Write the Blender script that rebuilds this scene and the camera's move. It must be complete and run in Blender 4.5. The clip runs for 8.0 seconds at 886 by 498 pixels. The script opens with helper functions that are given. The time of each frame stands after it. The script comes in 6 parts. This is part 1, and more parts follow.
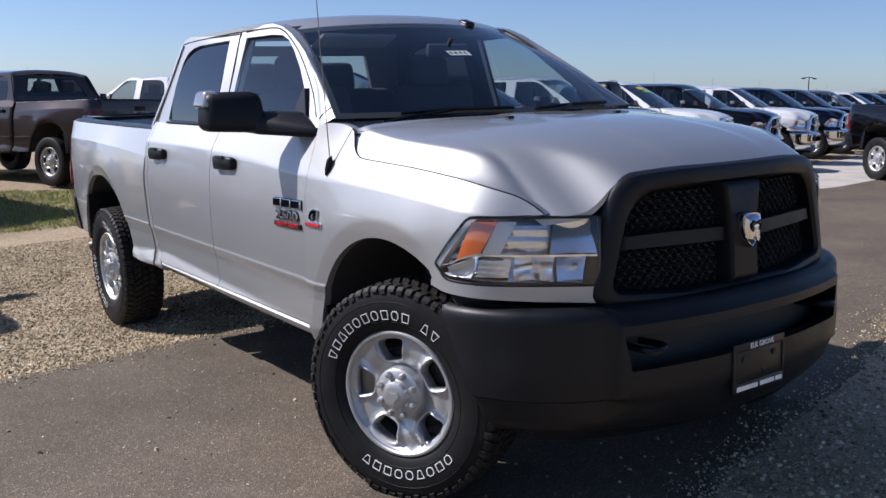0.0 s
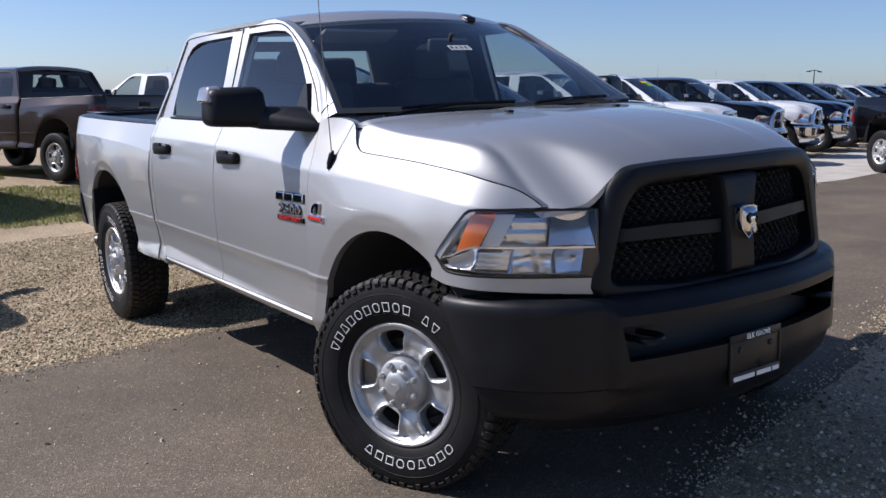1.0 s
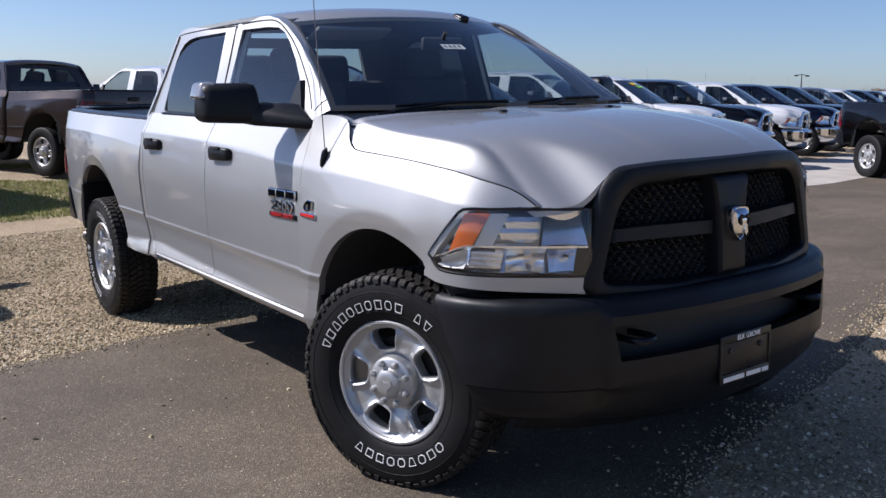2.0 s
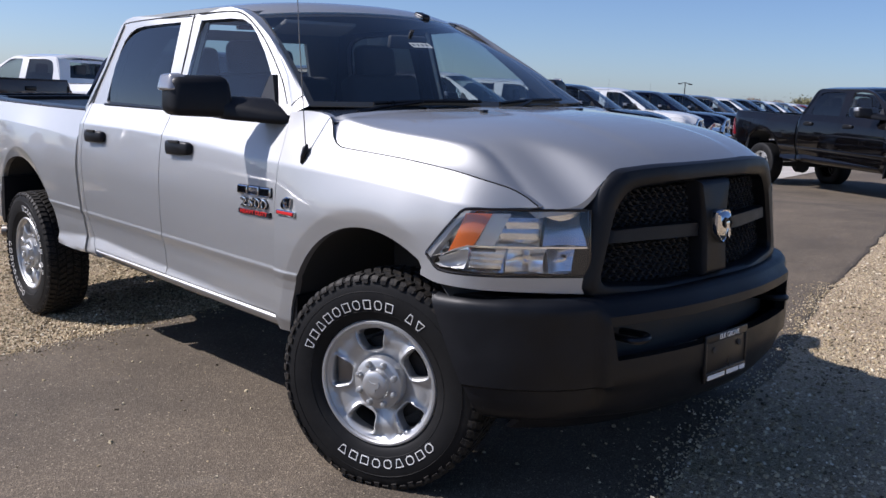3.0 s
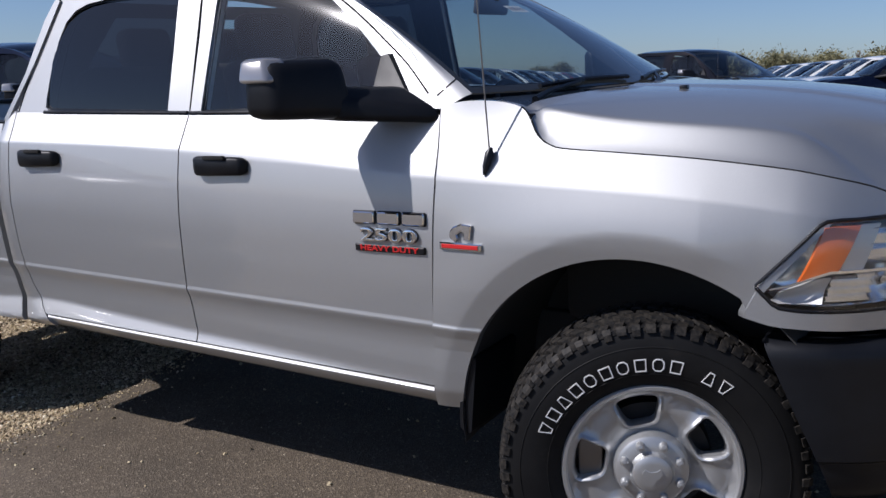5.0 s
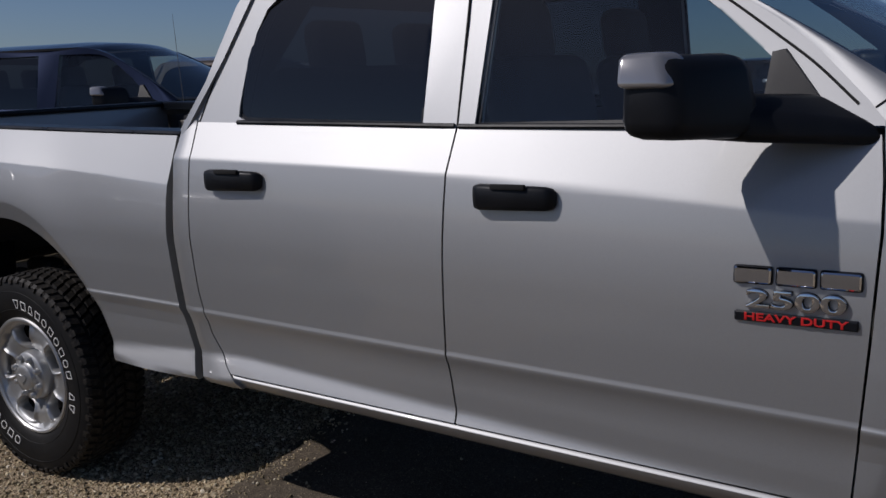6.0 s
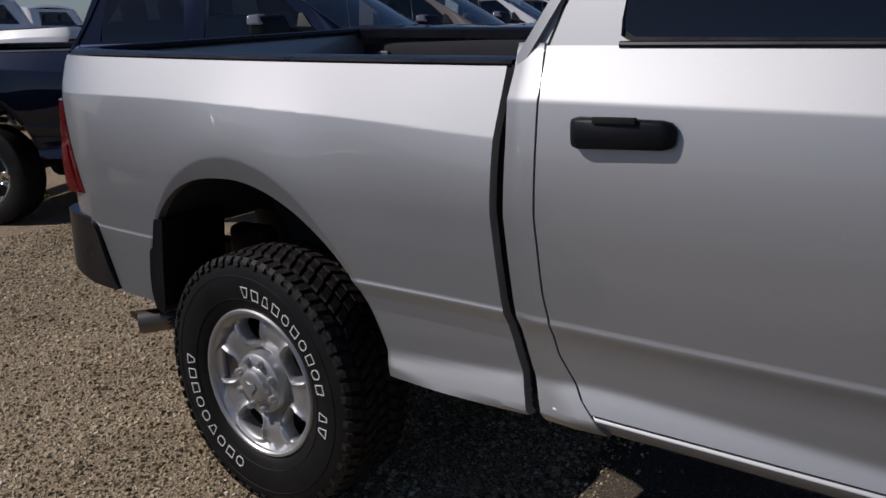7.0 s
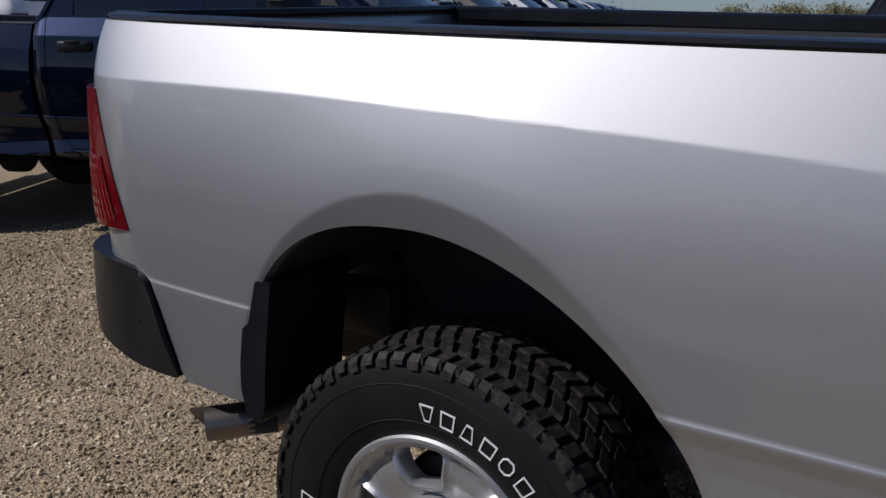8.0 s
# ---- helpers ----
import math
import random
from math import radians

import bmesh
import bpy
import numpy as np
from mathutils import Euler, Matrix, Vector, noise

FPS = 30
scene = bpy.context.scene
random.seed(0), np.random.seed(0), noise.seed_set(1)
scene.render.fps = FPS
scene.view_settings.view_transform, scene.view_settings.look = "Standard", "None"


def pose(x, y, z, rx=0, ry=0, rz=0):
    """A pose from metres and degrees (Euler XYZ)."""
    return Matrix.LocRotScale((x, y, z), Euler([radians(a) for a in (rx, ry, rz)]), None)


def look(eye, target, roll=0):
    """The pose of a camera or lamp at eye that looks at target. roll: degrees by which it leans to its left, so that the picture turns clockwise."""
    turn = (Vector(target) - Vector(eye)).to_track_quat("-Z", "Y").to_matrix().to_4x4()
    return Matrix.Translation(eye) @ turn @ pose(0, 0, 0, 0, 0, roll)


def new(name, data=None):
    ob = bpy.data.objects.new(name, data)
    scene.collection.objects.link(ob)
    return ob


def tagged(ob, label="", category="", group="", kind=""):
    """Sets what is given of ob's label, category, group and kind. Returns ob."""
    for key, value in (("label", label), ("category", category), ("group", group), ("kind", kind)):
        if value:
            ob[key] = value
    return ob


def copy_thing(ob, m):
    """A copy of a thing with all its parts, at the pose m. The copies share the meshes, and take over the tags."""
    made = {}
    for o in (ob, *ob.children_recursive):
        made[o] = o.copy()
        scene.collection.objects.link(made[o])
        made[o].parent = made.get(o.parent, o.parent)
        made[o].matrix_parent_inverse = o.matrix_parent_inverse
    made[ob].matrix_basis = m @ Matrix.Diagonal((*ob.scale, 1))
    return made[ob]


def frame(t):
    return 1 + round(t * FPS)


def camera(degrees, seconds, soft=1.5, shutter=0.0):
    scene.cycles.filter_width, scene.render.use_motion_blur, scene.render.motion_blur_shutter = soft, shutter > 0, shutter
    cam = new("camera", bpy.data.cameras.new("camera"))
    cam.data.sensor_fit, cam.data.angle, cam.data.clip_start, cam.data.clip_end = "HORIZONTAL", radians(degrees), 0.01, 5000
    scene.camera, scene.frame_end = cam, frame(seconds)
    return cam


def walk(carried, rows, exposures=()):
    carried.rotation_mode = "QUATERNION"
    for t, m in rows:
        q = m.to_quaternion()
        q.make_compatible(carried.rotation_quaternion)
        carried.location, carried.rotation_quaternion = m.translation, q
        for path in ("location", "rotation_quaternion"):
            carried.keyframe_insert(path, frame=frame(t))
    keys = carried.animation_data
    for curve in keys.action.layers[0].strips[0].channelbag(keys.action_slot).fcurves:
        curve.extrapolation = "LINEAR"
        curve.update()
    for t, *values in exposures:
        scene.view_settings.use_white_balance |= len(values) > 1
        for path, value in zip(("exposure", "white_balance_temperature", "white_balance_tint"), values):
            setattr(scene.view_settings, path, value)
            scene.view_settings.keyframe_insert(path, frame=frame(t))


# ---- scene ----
cam = camera(51.4, 8.0)
# The truck stands on a cross slope: LEVEL turns its own frame into the level world.
LEVEL = Matrix.Rotation(radians(2.418), 4, Vector((-0.5547, -0.832, 0)))
PATH = [
    (0, (-2.732, -2.840, 1.495), (-1.603, -1.221, 1.174), -2.12),
    (0.5, (-2.744, -2.876, 1.494), (-1.623, -1.251, 1.175), -2.07),
    (1, (-2.744, -2.886, 1.494), (-1.625, -1.262, 1.162), -2.34),
    (1.2, (-2.743, -2.889, 1.494), (-1.623, -1.266, 1.160), -2.33),
    (2.3, (-2.776, -2.863, 1.491), (-1.617, -1.268, 1.159), -0.95),
    (2.5, (-2.796, -2.831, 1.491), (-1.620, -1.248, 1.162), -0.35),
    (3, (-3.044, -2.633, 1.496), (-1.718, -1.175, 1.157), 0.05),
    (3.3, (-3.188, -2.451, 1.483), (-1.730, -1.129, 1.126), -0.40),
    (3.5, (-3.228, -2.290, 1.454), (-1.714, -1.040, 1.069), -1.16),
    (3.7, (-3.224, -2.076, 1.417), (-1.719, -0.840, 0.962), -2.35),
    (4, (-3.231, -1.774, 1.393), (-1.730, -0.552, 0.888), -2.54),
    (4.2, (-3.257, -1.615, 1.410), (-1.715, -0.447, 0.904), -1.70),
    (5.3, (-3.217, -0.469, 1.541), (-1.555, 0.581, 1.173), -3.52),
    (5.5, (-3.188, -0.238, 1.540), (-1.529, 0.818, 1.178), -3.13),
    (6, (-3.044, 0.371, 1.544), (-1.408, 1.460, 1.170), -2.61),
    (6.2, (-2.969, 0.609, 1.527), (-1.360, 1.729, 1.130), -2.60),
    (6.5, (-2.855, 0.961, 1.536), (-1.305, 2.149, 1.101), -3.57),
    (6.7, (-2.806, 1.217, 1.524), (-1.285, 2.423, 1.045), -3.67),
    (7, (-2.713, 1.620, 1.507), (-1.207, 2.839, 1.010), -3.32),
    (7.3, (-2.582, 2.000, 1.484), (-1.090, 3.215, 0.940), -3.23),
    (7.5, (-2.479, 2.243, 1.484), (-0.980, 3.455, 0.951), -2.81),
    (7.7, (-2.430, 2.476, 1.463), (-0.899, 3.663, 0.964), -1.78),
    (8, (-2.299, 2.859, 1.455), (-0.703, 3.952, 0.944), -0.87),
]
EXPOSURES = [(0, 0.48, 6080, 18), (3.0, 0.45, 6050, 18), (4.2, 0.38, 6000, 17), (5.5, -0.40, 6100, 17), (6.0, -0.84, 6200, 17), (6.5, -0.78, 6200, 17), (7.0, -0.77, 6250, 17), (7.5, -0.78, 6200, 17), (8, -0.46, 6100, 17)]
walk(cam, [(t, LEVEL @ look(eye, target, roll)) for t, eye, target, roll in PATH], EXPOSURES)

# ---- world and sun ----
SUN_TO = LEVEL.to_3x3() @ Vector((-0.72, 0.735, 1.0))
SUN_TO.normalize()
elevation = math.asin(SUN_TO.z)
azimuth = math.atan2(SUN_TO.x, SUN_TO.y)
world = bpy.data.worlds.new("sky")
world.use_nodes = True
scene.world = world
wn, wl = world.node_tree.nodes, world.node_tree.links
sky = wn.new("ShaderNodeTexSky")
sky.sky_type, sky.sun_disc = "NISHITA", False
sky.sun_elevation, sky.sun_rotation = elevation, azimuth
sky.air_density, sky.dust_density, sky.ozone_density = 0.9, 1.5, 5.0
sky.altitude = 1200
wn["Background"].inputs["Strength"].default_value = 0.084
wl.new(sky.outputs[0], wn["Background"].inputs["Color"])
sun = new("sun", bpy.data.lights.new("sun", "SUN"))
sun.data.energy, sun.data.angle, sun.data.color = 4.5, radians(0.55), (1.0, 0.955, 0.88)
sun.matrix_world = look(SUN_TO * 60, (0, 0, 0))


# ---- materials ----
def material(name, color, rough=0.6, metal=0.0, coat=0.0, spec=0.5):
    m = bpy.data.materials.new(name)
    m.use_nodes = True
    b = m.node_tree.nodes["Principled BSDF"]
    b.inputs["Base Color"].default_value = (*color, 1)
    b.inputs["Roughness"].default_value = rough
    b.inputs["Metallic"].default_value = metal
    b.inputs["Coat Weight"].default_value = coat
    b.inputs["Coat Roughness"].default_value = 0.03
    b.inputs["Coat IOR"].default_value = 1.65
    b.inputs["Specular IOR Level"].default_value = spec
    return m


def node(m, kind, **values):
    n = m.node_tree.nodes.new(kind)
    for key, value in values.items():
        n.inputs[key].default_value = value
    return n


def link(m, a, b):
    m.node_tree.links.new(a, b)


def bsdf(m):
    return m.node_tree.nodes["Principled BSDF"]


def place(m, scale=1.0):
    """Object coordinates in metres."""
    c = m.node_tree.nodes.new("ShaderNodeTexCoord")
    v = m.node_tree.nodes.new("ShaderNodeMapping")
    v.inputs["Scale"].default_value = (scale, scale, scale)
    link(m, c.outputs["Object"], v.inputs["Vector"])
    return v.outputs["Vector"]


def ramp(m, factor, stops):
    r = m.node_tree.nodes.new("ShaderNodeValToRGB")
    el = r.color_ramp.elements
    while len(el) < len(stops):
        el.new(0.5)
    for e, (p, c) in zip(el, stops):
        e.position, e.color = p, (*c, 1)
    link(m, factor, r.inputs["Fac"])
    return r.outputs["Color"]


def noise_of(m, at, scale, detail=4.0, rough=0.55):
    n = node(m, "ShaderNodeTexNoise", Scale=scale, Detail=detail, Roughness=rough)
    link(m, at, n.inputs["Vector"])
    return n.outputs["Fac"]


def bump(m, height, strength, distance, after=None):
    n = node(m, "ShaderNodeBump", Strength=strength, Distance=distance)
    link(m, height, n.inputs["Height"])
    if after is not None:
        link(m, after, n.inputs["Normal"])
    link(m, n.outputs["Normal"], bsdf(m).inputs["Normal"])
    return n.outputs["Normal"]


def mixed(m, a, b, factor, kind="MIX"):
    n = m.node_tree.nodes.new("ShaderNodeMix")
    n.data_type, n.blend_type = "RGBA", kind
    for key, value in ((0, factor), (6, a), (7, b)):
        if hasattr(value, "is_linked"):
            link(m, value, n.inputs[key])
        elif key == 0:
            n.inputs[key].default_value = value
        else:
            n.inputs[key].default_value = (*value, 1)
    return n.outputs[2]


def painted(name, color, metal, rough, dirt=0.025, coat_ior=1.45):
    """Car paint: fine flake under a clear coat, a little road dust."""
    m = material(name, color, rough, metal, 1.0)
    bsdf(m).inputs["Coat IOR"].default_value = coat_ior
    p = place(m)
    flake = noise_of(m, p, 900, 1.0)
    dust = noise_of(m, p, 1.1, 3.0)
    base = ramp(m, flake, [(0.3, tuple(c * 0.93 for c in color)), (0.7, tuple(min(1, c * 1.05) for c in color))])
    dusty = mixed(m, base, (0.33, 0.31, 0.28), ramp(m, dust, [(0.40, (0, 0, 0)), (0.85, (dirt,) * 3)]))
    link(m, dusty, bsdf(m).inputs["Base Color"])
    link(m, ramp(m, dust, [(0.3, (rough - 0.01,) * 3), (0.8, (rough + 0.02,) * 3)]), bsdf(m).inputs["Roughness"])
    return m


def plastic(name, color, rough, grain=500, depth=0.35):
    m = material(name, color, rough)
    p = place(m)
    bump(m, noise_of(m, p, grain, 2.0), depth, 0.0006)
    wear = noise_of(m, p, 7, 6.0, 0.65)
    link(m, ramp(m, wear, [(0.35, color), (0.75, tuple(c * 1.4 + 0.002 for c in color))]), bsdf(m).inputs["Base Color"])
    link(m, ramp(m, wear, [(0.3, (rough - 0.06,) * 3), (0.75, (rough + 0.1,) * 3)]), bsdf(m).inputs["Roughness"])
    return m


def pane_glass(name, tint, gloss=1.0, ior=0.06, rough=0.0):
    """Thin glass: what lies behind shows through, tinted; the angle drives the gloss."""
    m = bpy.data.materials.new(name)
    m.use_nodes = True
    nodes = m.node_tree.nodes
    nodes.remove(nodes["Principled BSDF"])
    t = node(m, "ShaderNodeBsdfTransparent", Color=(*tint, 1))
    g = node(m, "ShaderNodeBsdfGlossy", Color=(gloss, gloss, gloss, 1), Roughness=rough)
    f = node(m, "ShaderNodeLayerWeight", Blend=0.5)
    p = nodes.new("ShaderNodeMath")
    p.operation, p.inputs[1].default_value = "POWER", 4.5
    link(m, f.outputs["Facing"], p.inputs[0])
    q = nodes.new("ShaderNodeMath")
    q.operation, q.inputs[1].default_value, q.inputs[2].default_value = "MULTIPLY_ADD", 0.9, ior
    link(m, p.outputs[0], q.inputs[0])
    x = nodes.new("ShaderNodeMixShader")
    link(m, q.outputs[0], x.inputs[0])
    link(m, t.outputs[0], x.inputs[1])
    link(m, g.outputs[0], x.inputs[2])
    link(m, x.outputs[0], nodes["Material Output"].inputs["Surface"])
    return m


SILVER = painted("silver_paint", (0.415, 0.420, 0.422), 0.90, 0.57, 0.04, 1.5)
PAINTS = {
    "blue": painted("blue_paint", (0.002, 0.005, 0.018), 0.8, 0.36, 0.006),
    "navy": painted("navy_paint", (0.004, 0.006, 0.022), 0.8, 0.30, 0.006),
    "black": painted("black_paint", (0.006, 0.005, 0.0055), 0.8, 0.28, 0.005),
    "white": painted("white_paint", (0.78, 0.78, 0.77), 0.0, 0.3),
    "brown": painted("brown_paint", (0.055, 0.040, 0.034), 0.5, 0.32),
    "tan": painted("tan_paint", (0.30, 0.25, 0.20), 0.5, 0.32),
    "red": painted("red_paint", (0.25, 0.015, 0.012), 0.3, 0.3),
    "gray": painted("gray_paint", (0.10, 0.105, 0.115), 0.6, 0.3),
}
for tone in ("blue", "navy", "black", "brown", "gray"):
    bsdf(PAINTS[tone]).inputs["Specular IOR Level"].default_value = 0.05
BLACK = plastic("black_plastic", (0.0055, 0.0062, 0.0082), 0.42)
bsdf(BLACK).inputs["Specular IOR Level"].default_value = 0.25
SATIN = plastic("satin_black", (0.0052, 0.006, 0.0085), 0.30, 300, 0.15)
bsdf(SATIN).inputs["Specular IOR Level"].default_value = 0.30
LINER = plastic("spray_bed_liner", (0.020, 0.021, 0.024), 0.75, 200, 0.4)
RUST = material("brake_iron", (0.045, 0.040, 0.036), 0.6, 0.5)
MESH = material("grille_mesh_black", (0.030, 0.030, 0.031), 0.5, 0, 0, 0.4)
DARK = material("underbody_black", (0.040, 0.039, 0.037), 0.85)
SEAM = material("seam_shadow_gap", (0.006, 0.006, 0.006), 0.9)
CHROME = material("chrome", (0.70, 0.71, 0.73), 0.05, 1.0)
REFLECTOR = material("lamp_reflector", (0.90, 0.91, 0.92), 0.20, 0.92)
PEARL = material("frosted_lamp_panel", (0.62, 0.61, 0.58), 0.30, 0.3)
WHEEL = painted("wheel_silver", (0.46, 0.465, 0.465), 0.70, 0.45)
CLADDING = material("wheel_chrome", (0.72, 0.73, 0.75), 0.14, 1.0)
STEEL = material("bare_steel", (0.22, 0.20, 0.18), 0.42, 0.9)
LENS = pane_glass("lamp_lens", (0.94, 0.95, 0.96))
SCREEN = pane_glass("windscreen_glass", (0.72, 0.77, 0.77))
CABIN = pane_glass("door_glass", (0.60, 0.67, 0.69), rough=0.03)
PRIVACY = pane_glass("privacy_glass", (0.045, 0.05, 0.06))
AMBER = material("amber_lens", (0.58, 0.115, 0.012), 0.18, 0.0, 1.0)
MIRROR_LAMP = material("smoked_lamp_lens", (0.33, 0.325, 0.325), 0.16, 0.5, 1.0)
RED = material("red_lens", (0.11, 0.0012, 0.004), 0.25, 0.0, 1.0, 0.15)
bsdf(RED).inputs["Coat IOR"].default_value = 1.35
REDBRIGHT = material("red_reflex_lens", (0.13, 0.002, 0.005), 0.22, 0.0, 1.0, 0.2)
bsdf(REDBRIGHT).inputs["Coat IOR"].default_value = 1.35
REDTRIM = material("red_enamel", (0.55, 0.02, 0.02), 0.3)
WHITE = material("white_lettering", (0.82, 0.82, 0.80), 0.55)
PAPER = material("paper_label", (0.80, 0.80, 0.77), 0.7)
YELLOW = material("yellow_sticker", (0.85, 0.55, 0.02), 0.6)
GREEN = material("green_sticker", (0.25, 0.62, 0.04), 0.6)
CLOTH = plastic("gray_cloth", (0.040, 0.040, 0.043), 0.9, 90, 0.02)
TRIMGRAY = plastic("cabin_plastic", (0.028, 0.028, 0.029), 0.7)
HEADLINER = material("headliner_cloth", (0.28, 0.27, 0.26), 0.9)


def make_rubber(name, dust):
    m = material(name, (0.008, 0.008, 0.008), 0.62, 0, 0, 0.22)
    p = place(m)
    wear = noise_of(m, p, 9, 6.0, 0.6)
    link(m, ramp(m, wear, [(0.35, (0.006, 0.006, 0.0065)), (0.62, (0.010, 0.010, 0.0102)), (0.85, (0.030, 0.027, 0.023))]), bsdf(m).inputs["Base Color"])
    if dust:
        had = bsdf(m).inputs["Base Color"].links[0].from_socket
        grime = ramp(m, noise_of(m, p, 60, 5.0, 0.7), [(0.40, (0, 0, 0)), (0.75, (dust,) * 3)])
        link(m, mixed(m, had, (0.16, 0.135, 0.105), grime), bsdf(m).inputs["Base Color"])
    bump(m, noise_of(m, p, 350, 2.0), 0.25, 0.0006)
    return m


RUBBER, TREAD = make_rubber("tyre_rubber", 0.0), make_rubber("dusty_tread_rubber", 0.30)


def make_asphalt():
    m = material("asphalt", (0.05, 0.048, 0.045), 0.88)
    p = place(m)
    v = node(m, "ShaderNodeTexVoronoi", Scale=150.0)
    link(m, p, v.inputs["Vector"])
    stone = ramp(m, v.outputs["Color"], [(0.0, (0.054, 0.043, 0.031)), (0.55, (0.106, 0.084, 0.060)), (0.85, (0.160, 0.130, 0.094)), (0.98, (0.36, 0.31, 0.24))])
    patch = noise_of(m, p, 0.8, 8.0, 0.66)
    tone = ramp(m, patch, [(0.32, (0.66, 0.65, 0.63)), (0.66, (1.24, 1.20, 1.14))])
    both = mixed(m, stone, tone, 1.0, "MULTIPLY")
    dust = ramp(m, noise_of(m, p, 3.3, 8.0, 0.7), [(0.56, (0, 0, 0)), (0.8, (0.28, 0.28, 0.28))])
    link(m, mixed(m, both, (0.20, 0.175, 0.145), dust), bsdf(m).inputs["Base Color"])
    first = bump(m, v.outputs["Distance"], 0.7, 0.004)
    bump(m, noise_of(m, p, 420, 3.0), 0.4, 0.0015, first)
    return m


def make_gravel():
    m = material("gravel_bed", (0.30, 0.26, 0.21), 0.9)
    p = place(m)
    v = node(m, "ShaderNodeTexVoronoi", Scale=85.0)
    link(m, p, v.inputs["Vector"])
    w = node(m, "ShaderNodeTexVoronoi", Scale=210.0)
    link(m, p, w.inputs["Vector"])
    a = ramp(m, v.outputs["Color"], [(0.1, (0.250, 0.185, 0.110)), (0.5, (0.510, 0.400, 0.262)), (0.8, (0.650, 0.530, 0.370)), (0.97, (0.860, 0.755, 0.590))])
    b = ramp(m, w.outputs["Color"], [(0.1, (0.315, 0.235, 0.150)), (0.9, (0.640, 0.525, 0.370))])
    pick = ramp(m, noise_of(m, p, 22, 3.0), [(0.45, (0, 0, 0)), (0.55, (1, 1, 1))])
    stones = mixed(m, a, b, pick)
    dirt = ramp(m, noise_of(m, p, 0.8, 7.0, 0.65), [(0.35, (0.72, 0.69, 0.64)), (0.7, (1.08, 1.06, 1.03))])
    link(m, mixed(m, stones, dirt, 1.0, "MULTIPLY"), bsdf(m).inputs["Base Color"])
    first = bump(m, v.outputs["Distance"], 1.0, 0.012)
    bump(m, w.outputs["Distance"], 0.7, 0.006, first)
    return m


def make_stone():
    m = material("gravel_stone", (0.30, 0.26, 0.21), 0.85)
    g = m.node_tree.nodes.new("ShaderNodeNewGeometry")
    c = ramp(m, g.outputs["Random Per Island"], [(0.0, (0.10, 0.080, 0.050)), (0.22, (0.27, 0.215, 0.135)), (0.5, (0.46, 0.375, 0.24)), (0.78, (0.60, 0.51, 0.35)), (0.94, (0.72, 0.64, 0.48)), (1.0, (0.88, 0.82, 0.70))])
    p = place(m)
    patch = ramp(m, noise_of(m, p, 2.2, 6.0, 0.65), [(0.32, (0.62, 0.60, 0.52)), (0.62, (1.08, 1.05, 1.0))])
    link(m, mixed(m, c, patch, 1.0, "MULTIPLY"), bsdf(m).inputs["Base Color"])
    return m


def make_ground():
    """The wide sheet: gravel near by, trodden earth and weeds farther off."""
    m = make_gravel()
    m.name = "gravel_and_weeds"
    p = place(m)
    had = bsdf(m).inputs["Base Color"].links[0].from_socket
    weeds = ramp(m, noise_of(m, p, 0.35, 8.0, 0.7), [(0.56, (0, 0, 0)), (0.68, (0.7, 0.7, 0.7))])
    link(m, mixed(m, had, (0.17, 0.155, 0.07), weeds), bsdf(m).inputs["Base Color"])
    return m


def make_concrete():
    m = material("concrete", (0.42, 0.40, 0.36), 0.85)
    p = place(m)
    link(m, ramp(m, noise_of(m, p, 1.6, 8.0, 0.65), [(0.3, (0.34, 0.31, 0.27)), (0.7, (0.50, 0.47, 0.42))]), bsdf(m).inputs["Base Color"])
    bump(m, noise_of(m, p, 90, 4.0), 0.3, 0.003)
    return m


def make_leaf(name, low, high):
    m = material(name, low, 0.75)
    g = m.node_tree.nodes.new("ShaderNodeNewGeometry")
    link(m, ramp(m, g.outputs["Random Per Island"], [(0.0, low), (1.0, high)]), bsdf(m).inputs["Base Color"])
    return m


ASPHALT, STONE, GROUND, CONCRETE = make_asphalt(), make_stone(), make_ground(), make_concrete()
GRASS = make_leaf("weed_grass", (0.15, 0.20, 0.035), (0.46, 0.45, 0.16))
# Green leaves are lightened: distance haze is put into their colour.
LEAF_GREEN = make_leaf("hazed_spring_leaves", (0.12, 0.125, 0.06), (0.26, 0.24, 0.13))
LEAF_BROWN = make_leaf("bud_leaves", (0.17, 0.11, 0.075), (0.28, 0.19, 0.14))
LEAF_DARK = make_leaf("evergreen_leaves", (0.025, 0.035, 0.018), (0.06, 0.07, 0.035))
BARK = material("bark", (0.16, 0.12, 0.09), 0.9)


# ---- mesh helpers ----
def shape(verts, faces):
    bm = bmesh.new()
    vs = [bm.verts.new(v) for v in verts]
    for f in faces:
        try:
            bm.faces.new([vs[i] for i in f])
        except ValueError:
            pass
    return bm


def part(name, bm, mat, parent=None, label="", sharp=35.0, weld=0.0002):
    """Links a bmesh as one mesh object under a thing or a part."""
    if weld:
        bmesh.ops.remove_doubles(bm, verts=bm.verts, dist=weld)
    bmesh.ops.dissolve_degenerate(bm, edges=bm.edges, dist=0.00005)
    bmesh.ops.recalc_face_normals(bm, faces=bm.faces)
    data = bpy.data.meshes.new(name)
    bm.to_mesh(data)
    bm.free()
    data.materials.append(mat)
    data.polygons.foreach_set("use_smooth", [True] * len(data.polygons))
    data.set_sharp_from_angle(angle=radians(sharp))
    ob = new(name, data)
    if parent is not None:
        ob.parent = parent
    if label:
        ob["label"] = label
    return ob


